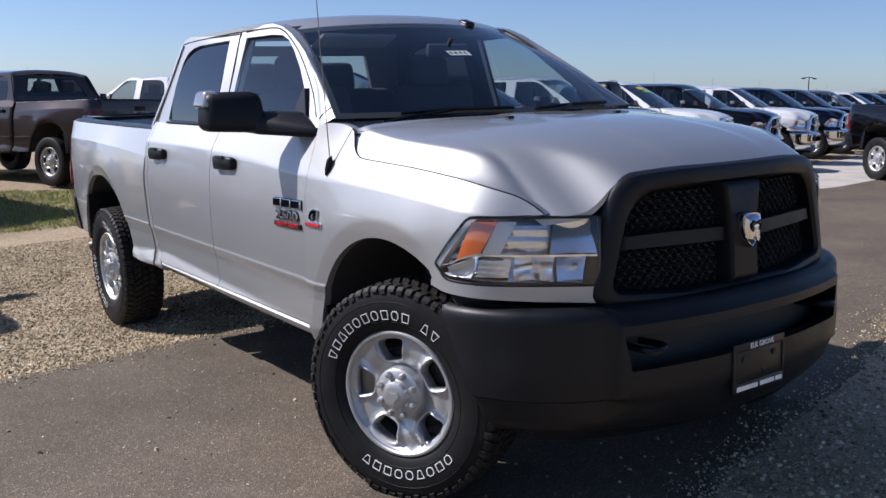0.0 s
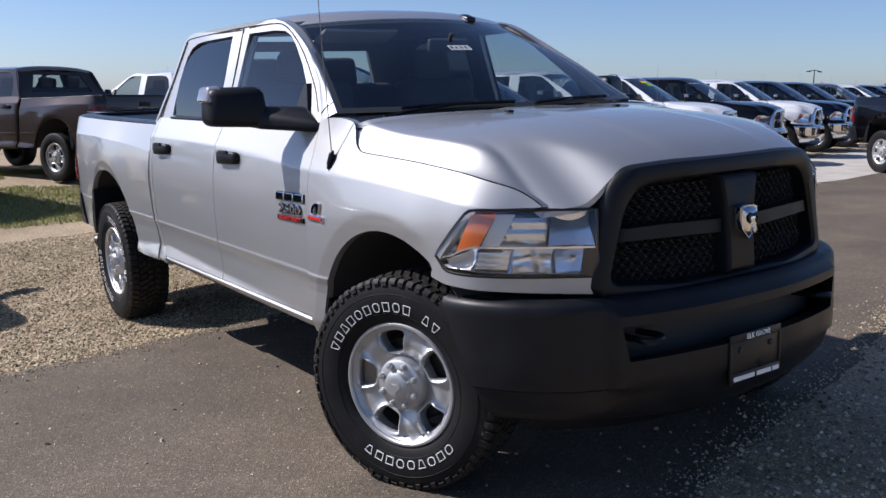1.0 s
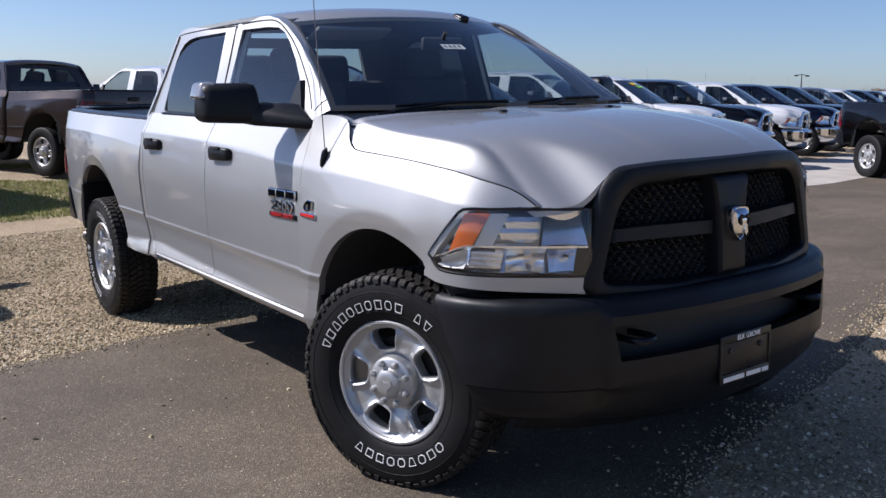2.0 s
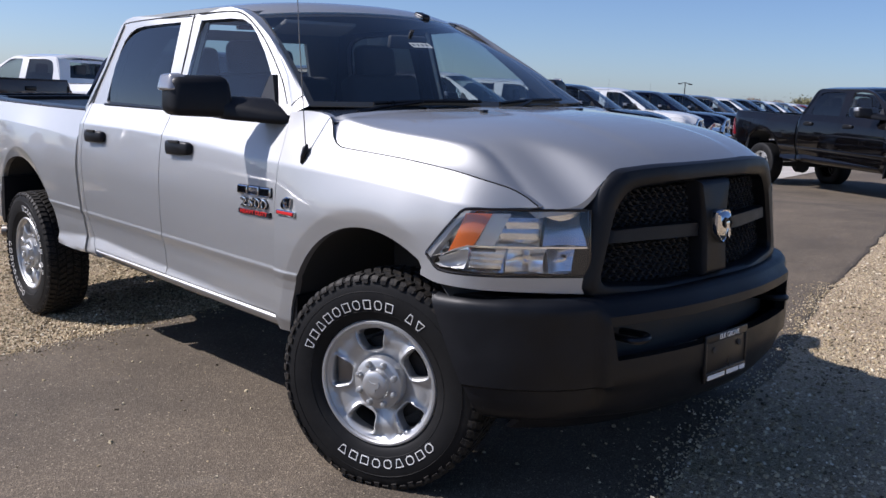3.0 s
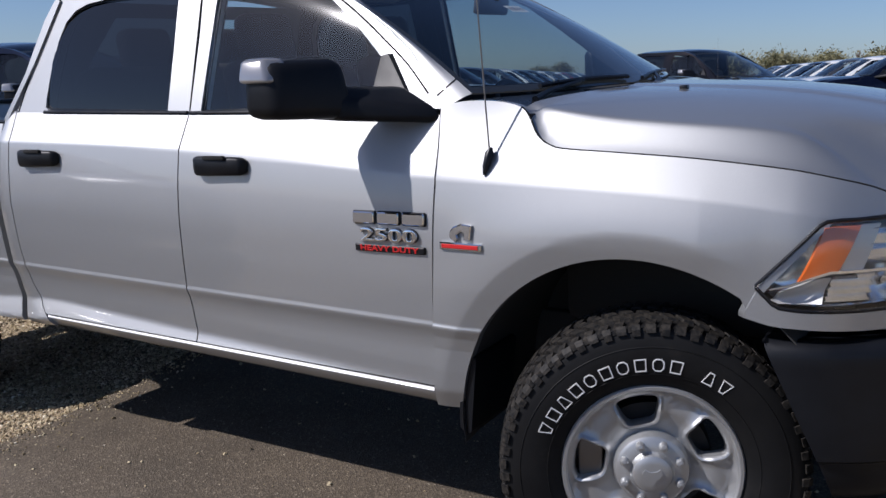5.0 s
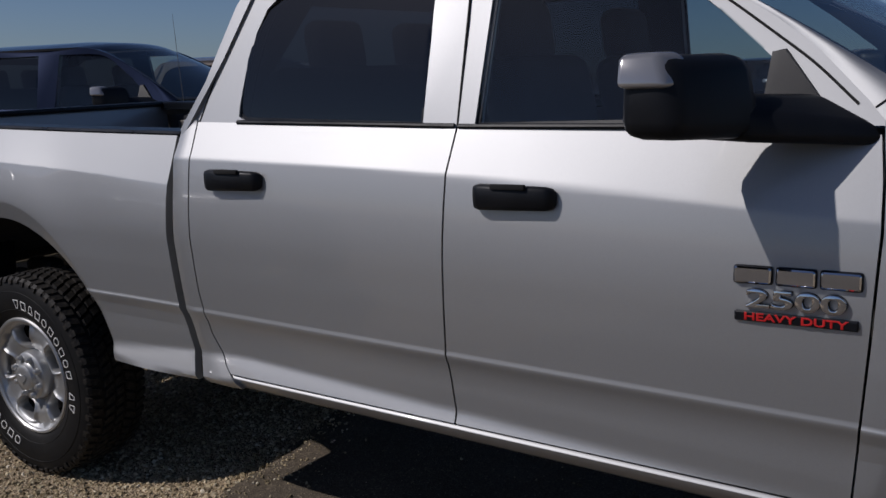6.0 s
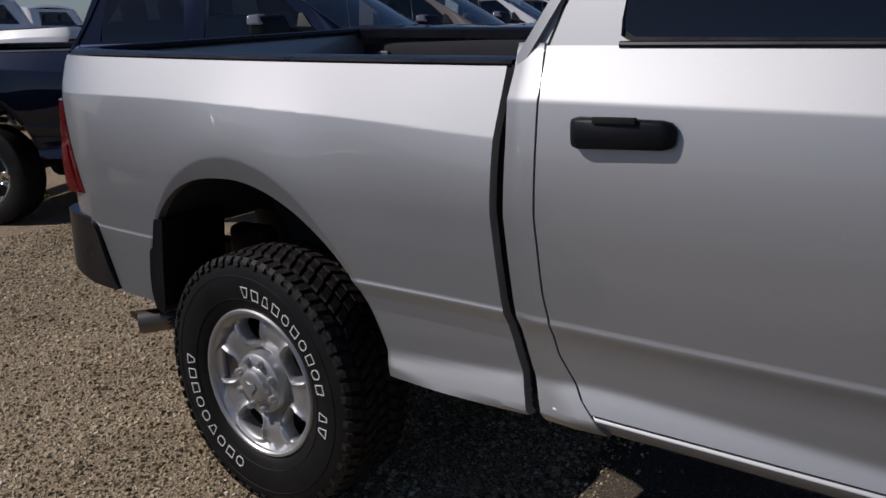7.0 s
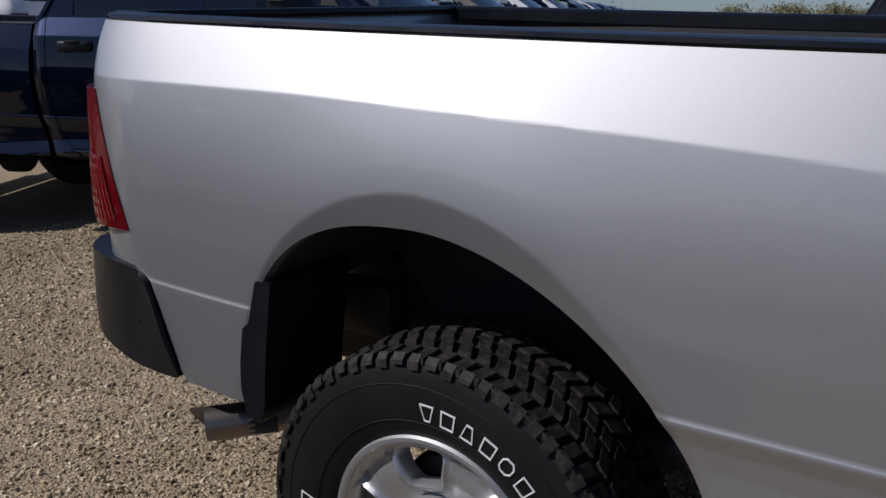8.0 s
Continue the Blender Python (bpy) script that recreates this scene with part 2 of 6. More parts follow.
def grid(fn, us, vs):
    """A sheet of faces through fn(u, v)."""
    n = len(vs)
    verts = [fn(u, v) for u in us for v in vs]
    faces = [(i * n + j, (i + 1) * n + j, (i + 1) * n + j + 1, i * n + j + 1) for i in range(len(us) - 1) for j in range(n - 1)]
    return shape(verts, faces)


def lip(bm, vec):
    """Folds the open edges of a sheet inwards, which gives it thickness."""
    edges = [e for e in bm.edges if e.is_boundary]
    made = bmesh.ops.extrude_edge_only(bm, edges=edges)["geom"]
    bmesh.ops.translate(bm, verts=[g for g in made if isinstance(g, bmesh.types.BMVert)], vec=vec)
    return bm


def box(size, at=(0, 0, 0), bevel=0.0, turn=None, segments=2):
    bm = bmesh.new()
    bmesh.ops.create_cube(bm, size=1.0)
    bmesh.ops.scale(bm, verts=bm.verts, vec=size)
    if bevel:
        bmesh.ops.bevel(bm, geom=bm.edges[:], offset=bevel, segments=segments, profile=0.5, affect="EDGES")
    if turn:
        bmesh.ops.rotate(bm, verts=bm.verts, cent=(0, 0, 0), matrix=Euler([radians(a) for a in turn]).to_matrix())
    bmesh.ops.translate(bm, verts=bm.verts, vec=at)
    return bm


def joined(*parts_):
    bm = bmesh.new()
    for p in parts_:
        data = bpy.data.meshes.new("tmp")
        p.to_mesh(data)
        p.free()
        bm.from_mesh(data)
        bpy.data.meshes.remove(data)
    return bm


def prism(outline, holes, depth, at):
    """A plate with holes. outline: points (a, b); depth: thickness; at(a, b, d) gives the place."""
    bm = bmesh.new()
    edges = []
    for loop in (outline, *holes):
        loop = [p for p, q in zip(loop, list(loop[1:]) + [loop[0]]) if math.hypot(p[0] - q[0], p[1] - q[1]) > 1e-6]
        vs = [bm.verts.new((a, b, 0)) for a, b in loop]
        edges += [bm.edges.new((vs[i], vs[(i + 1) % len(vs)])) for i in range(len(vs))]
    bmesh.ops.triangle_fill(bm, use_beauty=True, use_dissolve=False, edges=edges)
    if depth:
        made = bmesh.ops.extrude_face_region(bm, geom=bm.faces[:])["geom"]
        bmesh.ops.translate(bm, verts=[g for g in made if isinstance(g, bmesh.types.BMVert)], vec=(0, 0, depth))
    for v in bm.verts:
        v.co = at(*v.co)
    return bm


def tube(points, radius, sides=8, closed=False):
    """A round bar along points; radius may be a list."""
    pts = [Vector(p) for p in points]
    rs = radius if hasattr(radius, "__len__") else [radius] * len(pts)
    bm, rings = bmesh.new(), []
    for i, p in enumerate(pts):
        d = (pts[min(i + 1, len(pts) - 1)] - pts[max(i - 1, 0)]).normalized()
        a = d.orthogonal().normalized() if not rings else (last - d * last.dot(d)).normalized()
        last = a
        b = d.cross(a)
        rings.append([bm.verts.new(p + (a * math.cos(k * math.tau / sides) + b * math.sin(k * math.tau / sides)) * rs[i]) for k in range(sides)])
    for r, q in zip(rings, rings[1:]):
        for k in range(sides):
            bm.faces.new((r[k], r[(k + 1) % sides], q[(k + 1) % sides], q[k]))
    if not closed:
        bm.faces.new(rings[0][::-1])
        bm.faces.new(rings[-1])
    return bm


def lathe(profile, steps, axis="x"):
    """Turns a profile of (along, radius) about the x axis."""
    us = [k * math.tau / steps for k in range(steps + 1)]
    return grid(lambda u, v: (v[0], v[1] * math.sin(u), v[1] * math.cos(u)), us, profile)


def curve(pairs):
    xs, ys = zip(*sorted(pairs))
    return lambda v: float(np.interp(v, xs, ys))


def eased(pairs, steps=8):
    """The same with rounded corners."""
    raw = curve(pairs)
    xs = sorted(p[0] for p in pairs)
    span = (xs[-1] - xs[0]) / 22
    return lambda v: sum(raw(v + span * (k / steps * 2 - 1)) for k in range(steps + 1)) / (steps + 1)


def spread(a, b, n):
    return [a + (b - a) * i / (n - 1) for i in range(n)]


def root(name, label, category, m, group=""):
    ob = new(name)
    ob.empty_display_size = 0.2
    ob.matrix_world = m
    return tagged(ob, label, category, group)


# ---- the pickup: its own frame has the front axle at y = 0, the nose at -y, the right side at -x ----
RAKE = 0.022
lower_w = curve([(0.44, 0.935), (0.50, 0.968), (0.545, 1.007), (0.554, 1.0120), (0.560, 1.0115), (0.600, 0.9970), (0.632, 0.9842), (0.640, 0.9820), (0.648, 0.9818), (0.70, 0.9838), (0.74, 0.988), (0.766, 0.9965), (0.774, 0.9975), (0.782, 0.9945), (0.90, 0.999), (1.0, 1.0)])
front_mid = eased([(-0.62, 0.735), (-0.60, 0.757), (-0.55, 0.82), (-0.50, 0.885), (-0.44, 0.938), (-0.36, 0.962), (-0.28, 0.970), (-0.15, 0.985), (0.05, 0.995), (0.35, 1.0), (0.8, 1.0), (1.3, 1.0)], 6)
crown_z = eased([(-0.70, 1.12), (-0.594, 1.20), (-0.50, 1.272), (-0.40, 1.312), (-0.30, 1.34), (-0.10, 1.366), (0.1, 1.380), (0.287, 1.39), (0.45, 1.395), (0.65, 1.40), (0.9, 1.41)], 10)
crown_w = eased([(-0.70, 0.67), (-0.594, 0.725), (-0.50, 0.785), (-0.40, 0.822), (-0.30, 0.844), (-0.10, 0.862), (0.1, 0.870), (0.287, 0.878), (0.45, 0.891), (0.65, 0.905), (0.9, 0.905)], 10)
FRONT_ARCH, REAR_ARCH, ARCH_R = (0.057, 0.458), (3.785, 0.53), 0.537


def zb(y, z):
    return z - RAKE * (y - 1.7)


def low_side(y, b):
    """The swelling above the sill, which sinks away towards both wheels."""
    if b >= 0.70:
        return lower_w(b)
    k = min(1.0, max(0.0, (y - 0.66) / 1.9)) * min(1.0, max(0.0, (3.42 - y) / 0.85))
    tuck = 0.40 * max(0.0, 0.565 - b) * (1 - k) if y < 1.5 else 0.0
    return lower_w(min(0.70, max(b + 0.070 * (1 - k), 0.65 - 0.21 * k))) - tuck


bed_band = eased([(3.2, 0.008), (3.36, 0.016), (3.47, 0.036), (3.59, 0.062), (3.80, 0.068), (3.90, 0.064), (4.0, 0.046), (4.15, 0.018), (4.25, 0.006), (4.6, 0.004)], 6)


def flare(y, z, arch):
    """The swelling round a wheel opening: a lip that leans in, a crease, then a long fade."""
    if arch is REAR_ARCH:
        a, p = (0.60, 1.8) if y < 3.83 else (0.475, 2.6)
        d = max(0.0, ((abs(y - 3.83) / a) ** p + (max(z - 0.52, 0) / 0.54) ** p) ** (1 / p) * 0.53 - 0.53)
        edge = bed_band(y)
        high = 0.004 + 0.015 * edge / 0.066
        return 0.002 + (high - 0.002) * d / edge if d < edge else high * math.exp(-(((d - edge) / 0.20) ** 2))
    else:
        d = math.hypot(y - arch[0], max(z, arch[1] - 0.1) - arch[1]) - ARCH_R
    d = max(d, 0.0)
    return 0.001 + 0.012 * (d / 0.066) if d < 0.066 else 0.013 * math.exp(-(((d - 0.066) / 0.17) ** 2))


def shoulder(z, low, top_z, mid, top, fold=0.7125, at_fold=0.30):
    """Gently bowed up to a soft fold line, then leaning in to the belt."""
    u = min(1.0, max(0.0, (z - low) / (top_z - low)))
    if u < fold:
        return mid - (mid - top) * at_fold * (u / fold) ** 1.9
    return mid - (mid - top) * (at_fold + (1 - at_fold) * (u - fold) / (1 - fold))


fold_line = eased([(-0.65, 1.080), (-0.40, 1.118), (-0.24, 1.144), (-0.10, 1.160), (0.10, 1.174), (0.25, 1.182), (0.45, 1.188), (0.70, 1.198), (1.2, 1.240), (1.7, 1.276), (2.1, 1.292), (2.8, 1.309)], 6)


def fold_share(fold):
    """How much of the lean-in lies below the fold."""
    return 0.30 * (fold / 0.7125) ** 1.3


def fender_fold(y):
    return (fold_line(y) - 1.0) / (crown_z(y) - 1.0)


def door_fold(y):
    return (zb(y, fold_line(y)) - 1.0) / 0.40


def side_w(y, z):
    """Half width of the doors and cab below the belt."""
    b = zb(y, z)
    return low_side(y, b) if b <= 1.0 else shoulder(b, 1.0, 1.40, 1.0, 0.905, door_fold(y), fold_share(door_fold(y)))


def fender_w(y, z):
    mid = front_mid(y)
    b = zb(y, z)
    if z <= 1.0:
        w = low_side(y, b) * mid if y > -0.28 else mid
    else:
        w = shoulder(z, 1.0, crown_z(y), mid, min(crown_w(y), mid), fender_fold(y), fold_share(fender_fold(y)))
    k = min(1.0, max(0.0, (1.26 - z) / 0.26))
    return w + flare(y, z, FRONT_ARCH) * k * k * (3 - 2 * k) * min(1, max(0, (y + 0.28) / 0.15))


bumper_end_w = eased([(4.4, 0.992), (4.62, 0.990), (4.74, 0.976), (4.84, 0.952), (4.92, 0.915), (4.98, 0.865), (5.06, 0.77)], 6)
bed_mid = eased([(2.8, 0.985), (4.45, 0.985), (4.60, 0.98), (4.74, 0.962), (4.82, 0.935), (4.88, 0.890), (4.92, 0.835), (4.94, 0.79), (4.98, 0.74)], 6)


def bed_top(y):
    d = y - 2.87
    return 1.378 + 0.022 * d + 0.0040 * max(d, 0.0) ** 2


bed_fold = eased([(2.8, 1.212), (3.05, 1.229), (3.2, 1.243), (3.45, 1.259), (3.75, 1.277), (4.1, 1.293), (4.5, 1.303), (5.0, 1.308)], 6)


def tail_lean(y, z):
    return 0.068 * max(0.0, (z - 1.26) / 0.17) ** 2.2 * max(0.0, (y - 4.55) / 0.395)


def bed_w(y, z):
    mid, b = bed_mid(y), zb(y, z)
    if b <= 1.0:
        k = min(1.0, max(0.0, (y - 4.0) / 0.3))
        flat = 1.0 - 0.05 * max(0.0, 0.77 - b)
        w = (low_side(y, b) * (1 - k) + (low_side(y, b) if b > 0.768 else flat - 0.0025) * k) * mid
    else:
        f = (zb(y, bed_fold(y)) - 1.0) / (zb(y, bed_top(y)) - 1.0)
        w = shoulder(b, 1.0, zb(y, bed_top(y)), mid, min(0.905, mid - 0.02), f, 0.27)
    return w + flare(y, z, REAR_ARCH)


def glass_w(y, z):
    """Half width of the cab above the belt."""
    return 0.905 - 0.29 * (z - 1.40) - 0.05 * max(0.0, (1.8 - y) / 0.5) * max(0.0, (z - 1.40) / 0.43)


LEVELS = [0.40, 0.45, 0.48, 0.50, 0.52, 0.535, 0.545, 0.552, 0.56, 0.57, 0.585, 0.60, 0.61, 0.62, 0.628, 0.634, 0.640, 0.646, 0.652, 0.66, 0.68, 0.70, 0.72, 0.74, 0.755, 0.764, 0.770, 0.776, 0.782, 0.788, 0.80, 0.82, 0.845, 0.87, 0.895, 0.92, 0.945, 0.97, 0.99, 1.01, 1.03, 1.05, 1.07, 1.09, 1.11, 1.13, 1.15, 1.17, 1.185, 1.195, 1.202, 1.209, 1.216, 1.223, 1.230, 1.236, 1.242, 1.250, 1.265, 1.276, 1.282, 1.288, 1.294, 1.31, 1.325, 1.34, 1.352, 1.364, 1.376, 1.388, 1.40, 1.43]


def rear_arch_z(y):
    """The bed side's wheel opening: round at the front, squarer behind."""
    d, p = ((3.83 - y) / 0.60, 1.8) if y < 3.83 else ((y - 3.83) / 0.475, 2.6)
    return 0.52 + 0.54 * (1 - d**p) ** (1 / p) if d < 1 else 0.0


BED_LEVELS = sorted(set(LEVELS) | {round(0.605 + 0.0052 * k, 4) for k in range(142)})


def side_panel(s, ys, low, high, width, fold=0.03, levels=LEVELS):
    """A body panel on side s (-1 right, 1 left), column by column, from low(y) to high(y)."""
    def at(y, level):
        lo, hi = low(y), high(y)
        z = min(max(level + RAKE * (y - 1.7), lo), max(hi, lo))
        return (s * width(y, z), y, z)
    bm = grid(at, ys, levels)
    bmesh.ops.remove_doubles(bm, verts=bm.verts, dist=0.0004)
    return lip(bm, (-s * fold, 0, 0))


def arch_low(arch, foot_front, foot_rear):
    def low(y):
        d = ARCH_R**2 - (y - arch[0]) ** 2
        if d > 0:
            return max(arch[1] + math.sqrt(d), 0.3)
        return foot_front if y < arch[0] else foot_rear
    return low


def arch_ys(arch, first, last_):
    ys = [arch[0] + ARCH_R * math.cos(a) for a in spread(0.02, math.pi - 0.02, 61)]
    return [y for y in ys if first < y < last_]


def sill(y):
    return 0.575 + 0.0245 * (y - 1.7)


def nose_y(x):
    return -0.785 + 0.26 * x * x


def seam_ribbon(points, width, mat, name, parent, s):
    """A thin dark gap along points (y, z) of the cab side."""
    vs, fs = [], []
    for i, (y, z) in enumerate(points):
        y0, z0 = points[max(i - 1, 0)]
        y1, z1 = points[min(i + 1, len(points) - 1)]
        n = math.hypot(y1 - y0, z1 - z0) or 1
        a, b = -(z1 - z0) / n * width / 2, (y1 - y0) / n * width / 2
        for k in (-1, 1):
            yy, zz = y + k * a, z + k * b
            vs.append((s * (glass_w(yy, zz) + 0.0012), yy, zz))
    fs = [(2 * i, 2 * i + 1, 2 * i + 3, 2 * i + 2) for i in range(len(points) - 1)]
    return part(name, lip(shape(vs, fs), (-s * 0.006, 0, 0)), mat, parent)


def fine(points, steps=6):
    """A smooth line through points (Catmull-Rom)."""
    p = [np.array(q, float) for q in points]
    p = [2 * p[0] - p[1], *p, 2 * p[-1] - p[-2]]
    out = []
    for a, b, c, d in zip(p, p[1:], p[2:], p[3:]):
        for k in range(steps):
            t = k / steps
            out.append(tuple(0.5 * (2 * b + (c - a) * t + (2 * a - 5 * b + 4 * c - d) * t * t + (3 * b - a - 3 * c + d) * t**3)))
    return out + [tuple(p[-2])]


seam_z = curve(fine([(-0.594, 1.115), (-0.55, 1.150), (-0.50, 1.178), (-0.40, 1.208), (-0.30, 1.228), (-0.10, 1.252), (0.10, 1.267), (0.25, 1.277), (0.30, 1.287), (0.345, 1.316), (0.407, 1.393), (0.55, 1.415), (0.7, 1.40)], 6))
FRONT_WINDOW = [(0.745, 1.405), (0.85, 1.49), (0.94, 1.57), (1.05, 1.665), (1.16, 1.75), (1.235, 1.80), (1.31, 1.828), (1.42, 1.838), (1.665, 1.84), (1.675, 1.398)]
REAR_WINDOW = [(1.845, 1.402), (1.852, 1.842), (2.28, 1.842), (2.38, 1.834), (2.45, 1.812), (2.50, 1.772), (2.535, 1.70), (2.562, 1.58), (2.572, 1.47), (2.570, 1.438), (2.545, 1.424)]
CAB_OUTLINE = [(0.655, 1.395), (0.70, 1.447), (0.82, 1.565), (0.92, 1.64), (1.03, 1.708), (1.14, 1.777), (1.24, 1.833), (1.34, 1.872), (1.44, 1.894), (2.46, 1.902), (2.545, 1.892), (2.595, 1.862), (2.645, 1.79), (2.70, 1.665), (2.755, 1.53), (2.825, 1.405)]
DOOR_SEAM_REAR = [(2.752, 1.415), (2.715, 1.52), (2.672, 1.64), (2.61, 1.775), (2.565, 1.845), (2.48, 1.872), (1.78, 1.876)]
DOOR_SEAM_FRONT = [(1.70, 1.876), (1.43, 1.872), (1.33, 1.855), (1.24, 1.815), (1.13, 1.752), (1.03, 1.685), (0.92, 1.605), (0.82, 1.53), (0.72, 1.44)]


def bowed_pane(outline, s):
    """A side window: columns of faces inside the outline, bowed outwards from belt to roof."""
    ys = [y for y, _ in outline]

    def span(y):
        zs = []
        for (y0, z0), (y1, z1) in zip(outline, outline[1:] + outline[:1]):
            if min(y0, y1) <= y <= max(y0, y1) and abs(y1 - y0) > 1e-9:
                zs.append(z0 + (z1 - z0) * (y - y0) / (y1 - y0))
        return min(zs), max(zs)

    def at(y, v):
        lo, hi = span(y)
        z = lo + (hi - lo) * v
        return (s * (glass_w(y, z) - 0.016 + 0.35 * max(0.0, (z - 1.40) * (1.84 - z))), y, z)
    return grid(at, spread(min(ys) + 0.001, max(ys) - 0.001, 41), spread(0, 1, 17))


def cab_side(s, truck, paint, detail):
    def at(y, z, d):
        return (s * (glass_w(y, z) - d), y, z)
    ob = part("cab_frame", prism(CAB_OUTLINE, (FRONT_WINDOW, REAR_WINDOW), 0.045, at), paint, truck, sharp=40)
    if detail:
        part("cab_trim", prism(CAB_OUTLINE, (FRONT_WINDOW, REAR_WINDOW), 0.006, lambda y, z, d: (s * (glass_w(y, z) - 0.049 - d), y, z)), TRIMGRAY, truck)
    for name, outline, glass in (("front_side_window", FRONT_WINDOW, CABIN), ("rear_side_window", REAR_WINDOW, PRIVACY)):
        cy = sum(p[0] for p in outline) / len(outline)
        cz = sum(p[1] for p in outline) / len(outline)
        grown = [(cy + (y - cy) * 1.03, cz + (z - cz) * 1.03) for y, z in outline]
        pane = part(name, bowed_pane(grown, s), glass, truck)
        pane.visible_shadow = name.startswith("rear")
        if not detail:
            continue
        ring = [(cy + (y - cy) * 0.975, cz + (z - cz) * 0.955) for y, z in outline]
        part("window_seal", prism(outline, (ring,), 0.006, lambda y, z, d: (s * (glass_w(y, z) - 0.009 - d), y, z)), SATIN, pane)
    if not detail:
        return ob
    belt = [(0.80, 1.394), (1.724, 1.401)], [(1.738, 1.402), (2.566, 1.420)]
    for a, b in belt:
        part("belt_moulding", joined(tube([(s * (side_w(a[0], a[1]) + 0.001), a[0], a[1]), (s * (side_w(b[0], b[1]) + 0.001), b[0], b[1])], 0.0075, 8)), SATIN, truck)
    seam_ribbon([(1.73, 1.40), (1.735, 1.63), (1.74, 1.875)], 0.005, SEAM, "door_gap", truck, s)
    seam_ribbon(fine(DOOR_SEAM_REAR, 4), 0.006, SEAM, "door_gap", truck, s)
    seam_ribbon(fine(DOOR_SEAM_FRONT, 4), 0.006, SEAM, "door_gap", truck, s)
    return ob


def handle(s, y, z, truck):
    """A pull handle with its dished cup behind."""
    x = side_w(y, z)
    bm = bmesh.new()
    prof = [(-0.121, 0.014, 0.018), (-0.114, 0.027, 0.026), (-0.098, 0.037, 0.031), (0.09, 0.042, 0.035), (0.107, 0.034, 0.031), (0.114, 0.016, 0.024)]
    rings = []
    for dy, out, half in prof:
        ring = []
        for k in range(12):
            a = k * math.tau / 12
            ca, sa = math.cos(a), math.sin(a)
            px = math.copysign(abs(ca) ** 0.55, ca) * out * 0.5 + out * 0.42
            pz = math.copysign(abs(sa) ** 0.55, sa) * half
            ring.append(bm.verts.new((s * (x + px), y + dy, z + pz)))
        rings.append(ring)
    for r, q in zip(rings, rings[1:]):
        for k in range(12):
            bm.faces.new((r[k], r[(k + 1) % 12], q[(k + 1) % 12], q[k]))
    bm.faces.new(rings[0])
    bm.faces.new(rings[-1])
    ob = part("door_handle", bm, BLACK, truck, "black plastic pull handle", 50)
    part("handle_slot", box((0.012, 0.10, 0.014), (s * (x + 0.036), y, z + 0.030), 0.003), SEAM, ob)
    return ob


def tread_lugs(r, half):
    """Rows of tread blocks round the tyre."""
    verts, faces = [], []

    def block(x, a, wx, wa, h, skew):
        i = len(verts)
        for dr in (-0.012, h):
            k = 1.0 if dr < 0 else 0.86
            for sx, sa in ((-1, -1), (1, -1), (1, 1), (-1, 1)):
                aa = a + sa * wa * k / 2 + skew * sx * wx
                rr = r + dr - (0.010 * max(0, (abs(x + sx * wx * k / 2) / half)) ** 4)
                verts.append((x + sx * wx * k / 2, rr * math.sin(aa), rr * math.cos(aa)))
        faces.extend([(i + 4, i + 5, i + 6, i + 7), (i, i + 1, i + 5, i + 4), (i + 1, i + 2, i + 6, i + 5), (i + 2, i + 3, i + 7, i + 6), (i + 3, i, i + 4, i + 7)])
    n = 62
    for k in range(n):
        a = k * math.tau / n
        d = math.tau / n
        for sgn in (-1, 1):
            block(sgn * half * 0.80, a + (0.25 if sgn > 0 else 0) * d, half * 0.38, d * 0.70, 0.0, sgn * 0.25)
            block(sgn * half * 0.36, a + (0.5 if sgn > 0 else 0.75) * d, half * 0.34, d * 0.74, 0.001, -sgn * 0.5)
        block(0, a + 0.4 * d, half * 0.28, d * 0.76, 0.001, 0.4)
    return shape(verts, faces)


def shoulder_lugs(r, half):
    verts, faces = [], []
    n = 66
    for k in range(n):
        a, w = k * math.tau / n, math.tau / n * (0.56 if k % 2 else 0.66)
        i = len(verts)
        long = 0.020 if k % 2 else 0.012
        for out, rad in ((half * 0.93, r - 0.004), (half * 1.02, r - 0.016), (half * 1.045, r - 0.012 - long), (half * 1.0, r - 0.014 - long)):
            for sa in (-0.5, 0.5):
                verts.append((-out, rad * math.sin(a + sa * w), rad * math.cos(a + sa * w)))
        faces.extend([(i, i + 1, i + 3, i + 2), (i + 2, i + 3, i + 5, i + 4), (i + 4, i + 5, i + 7, i + 6), (i, i + 2, i + 4, i + 6), (i + 1, i + 3, i + 5, i + 7)])
    return shape(verts, faces)


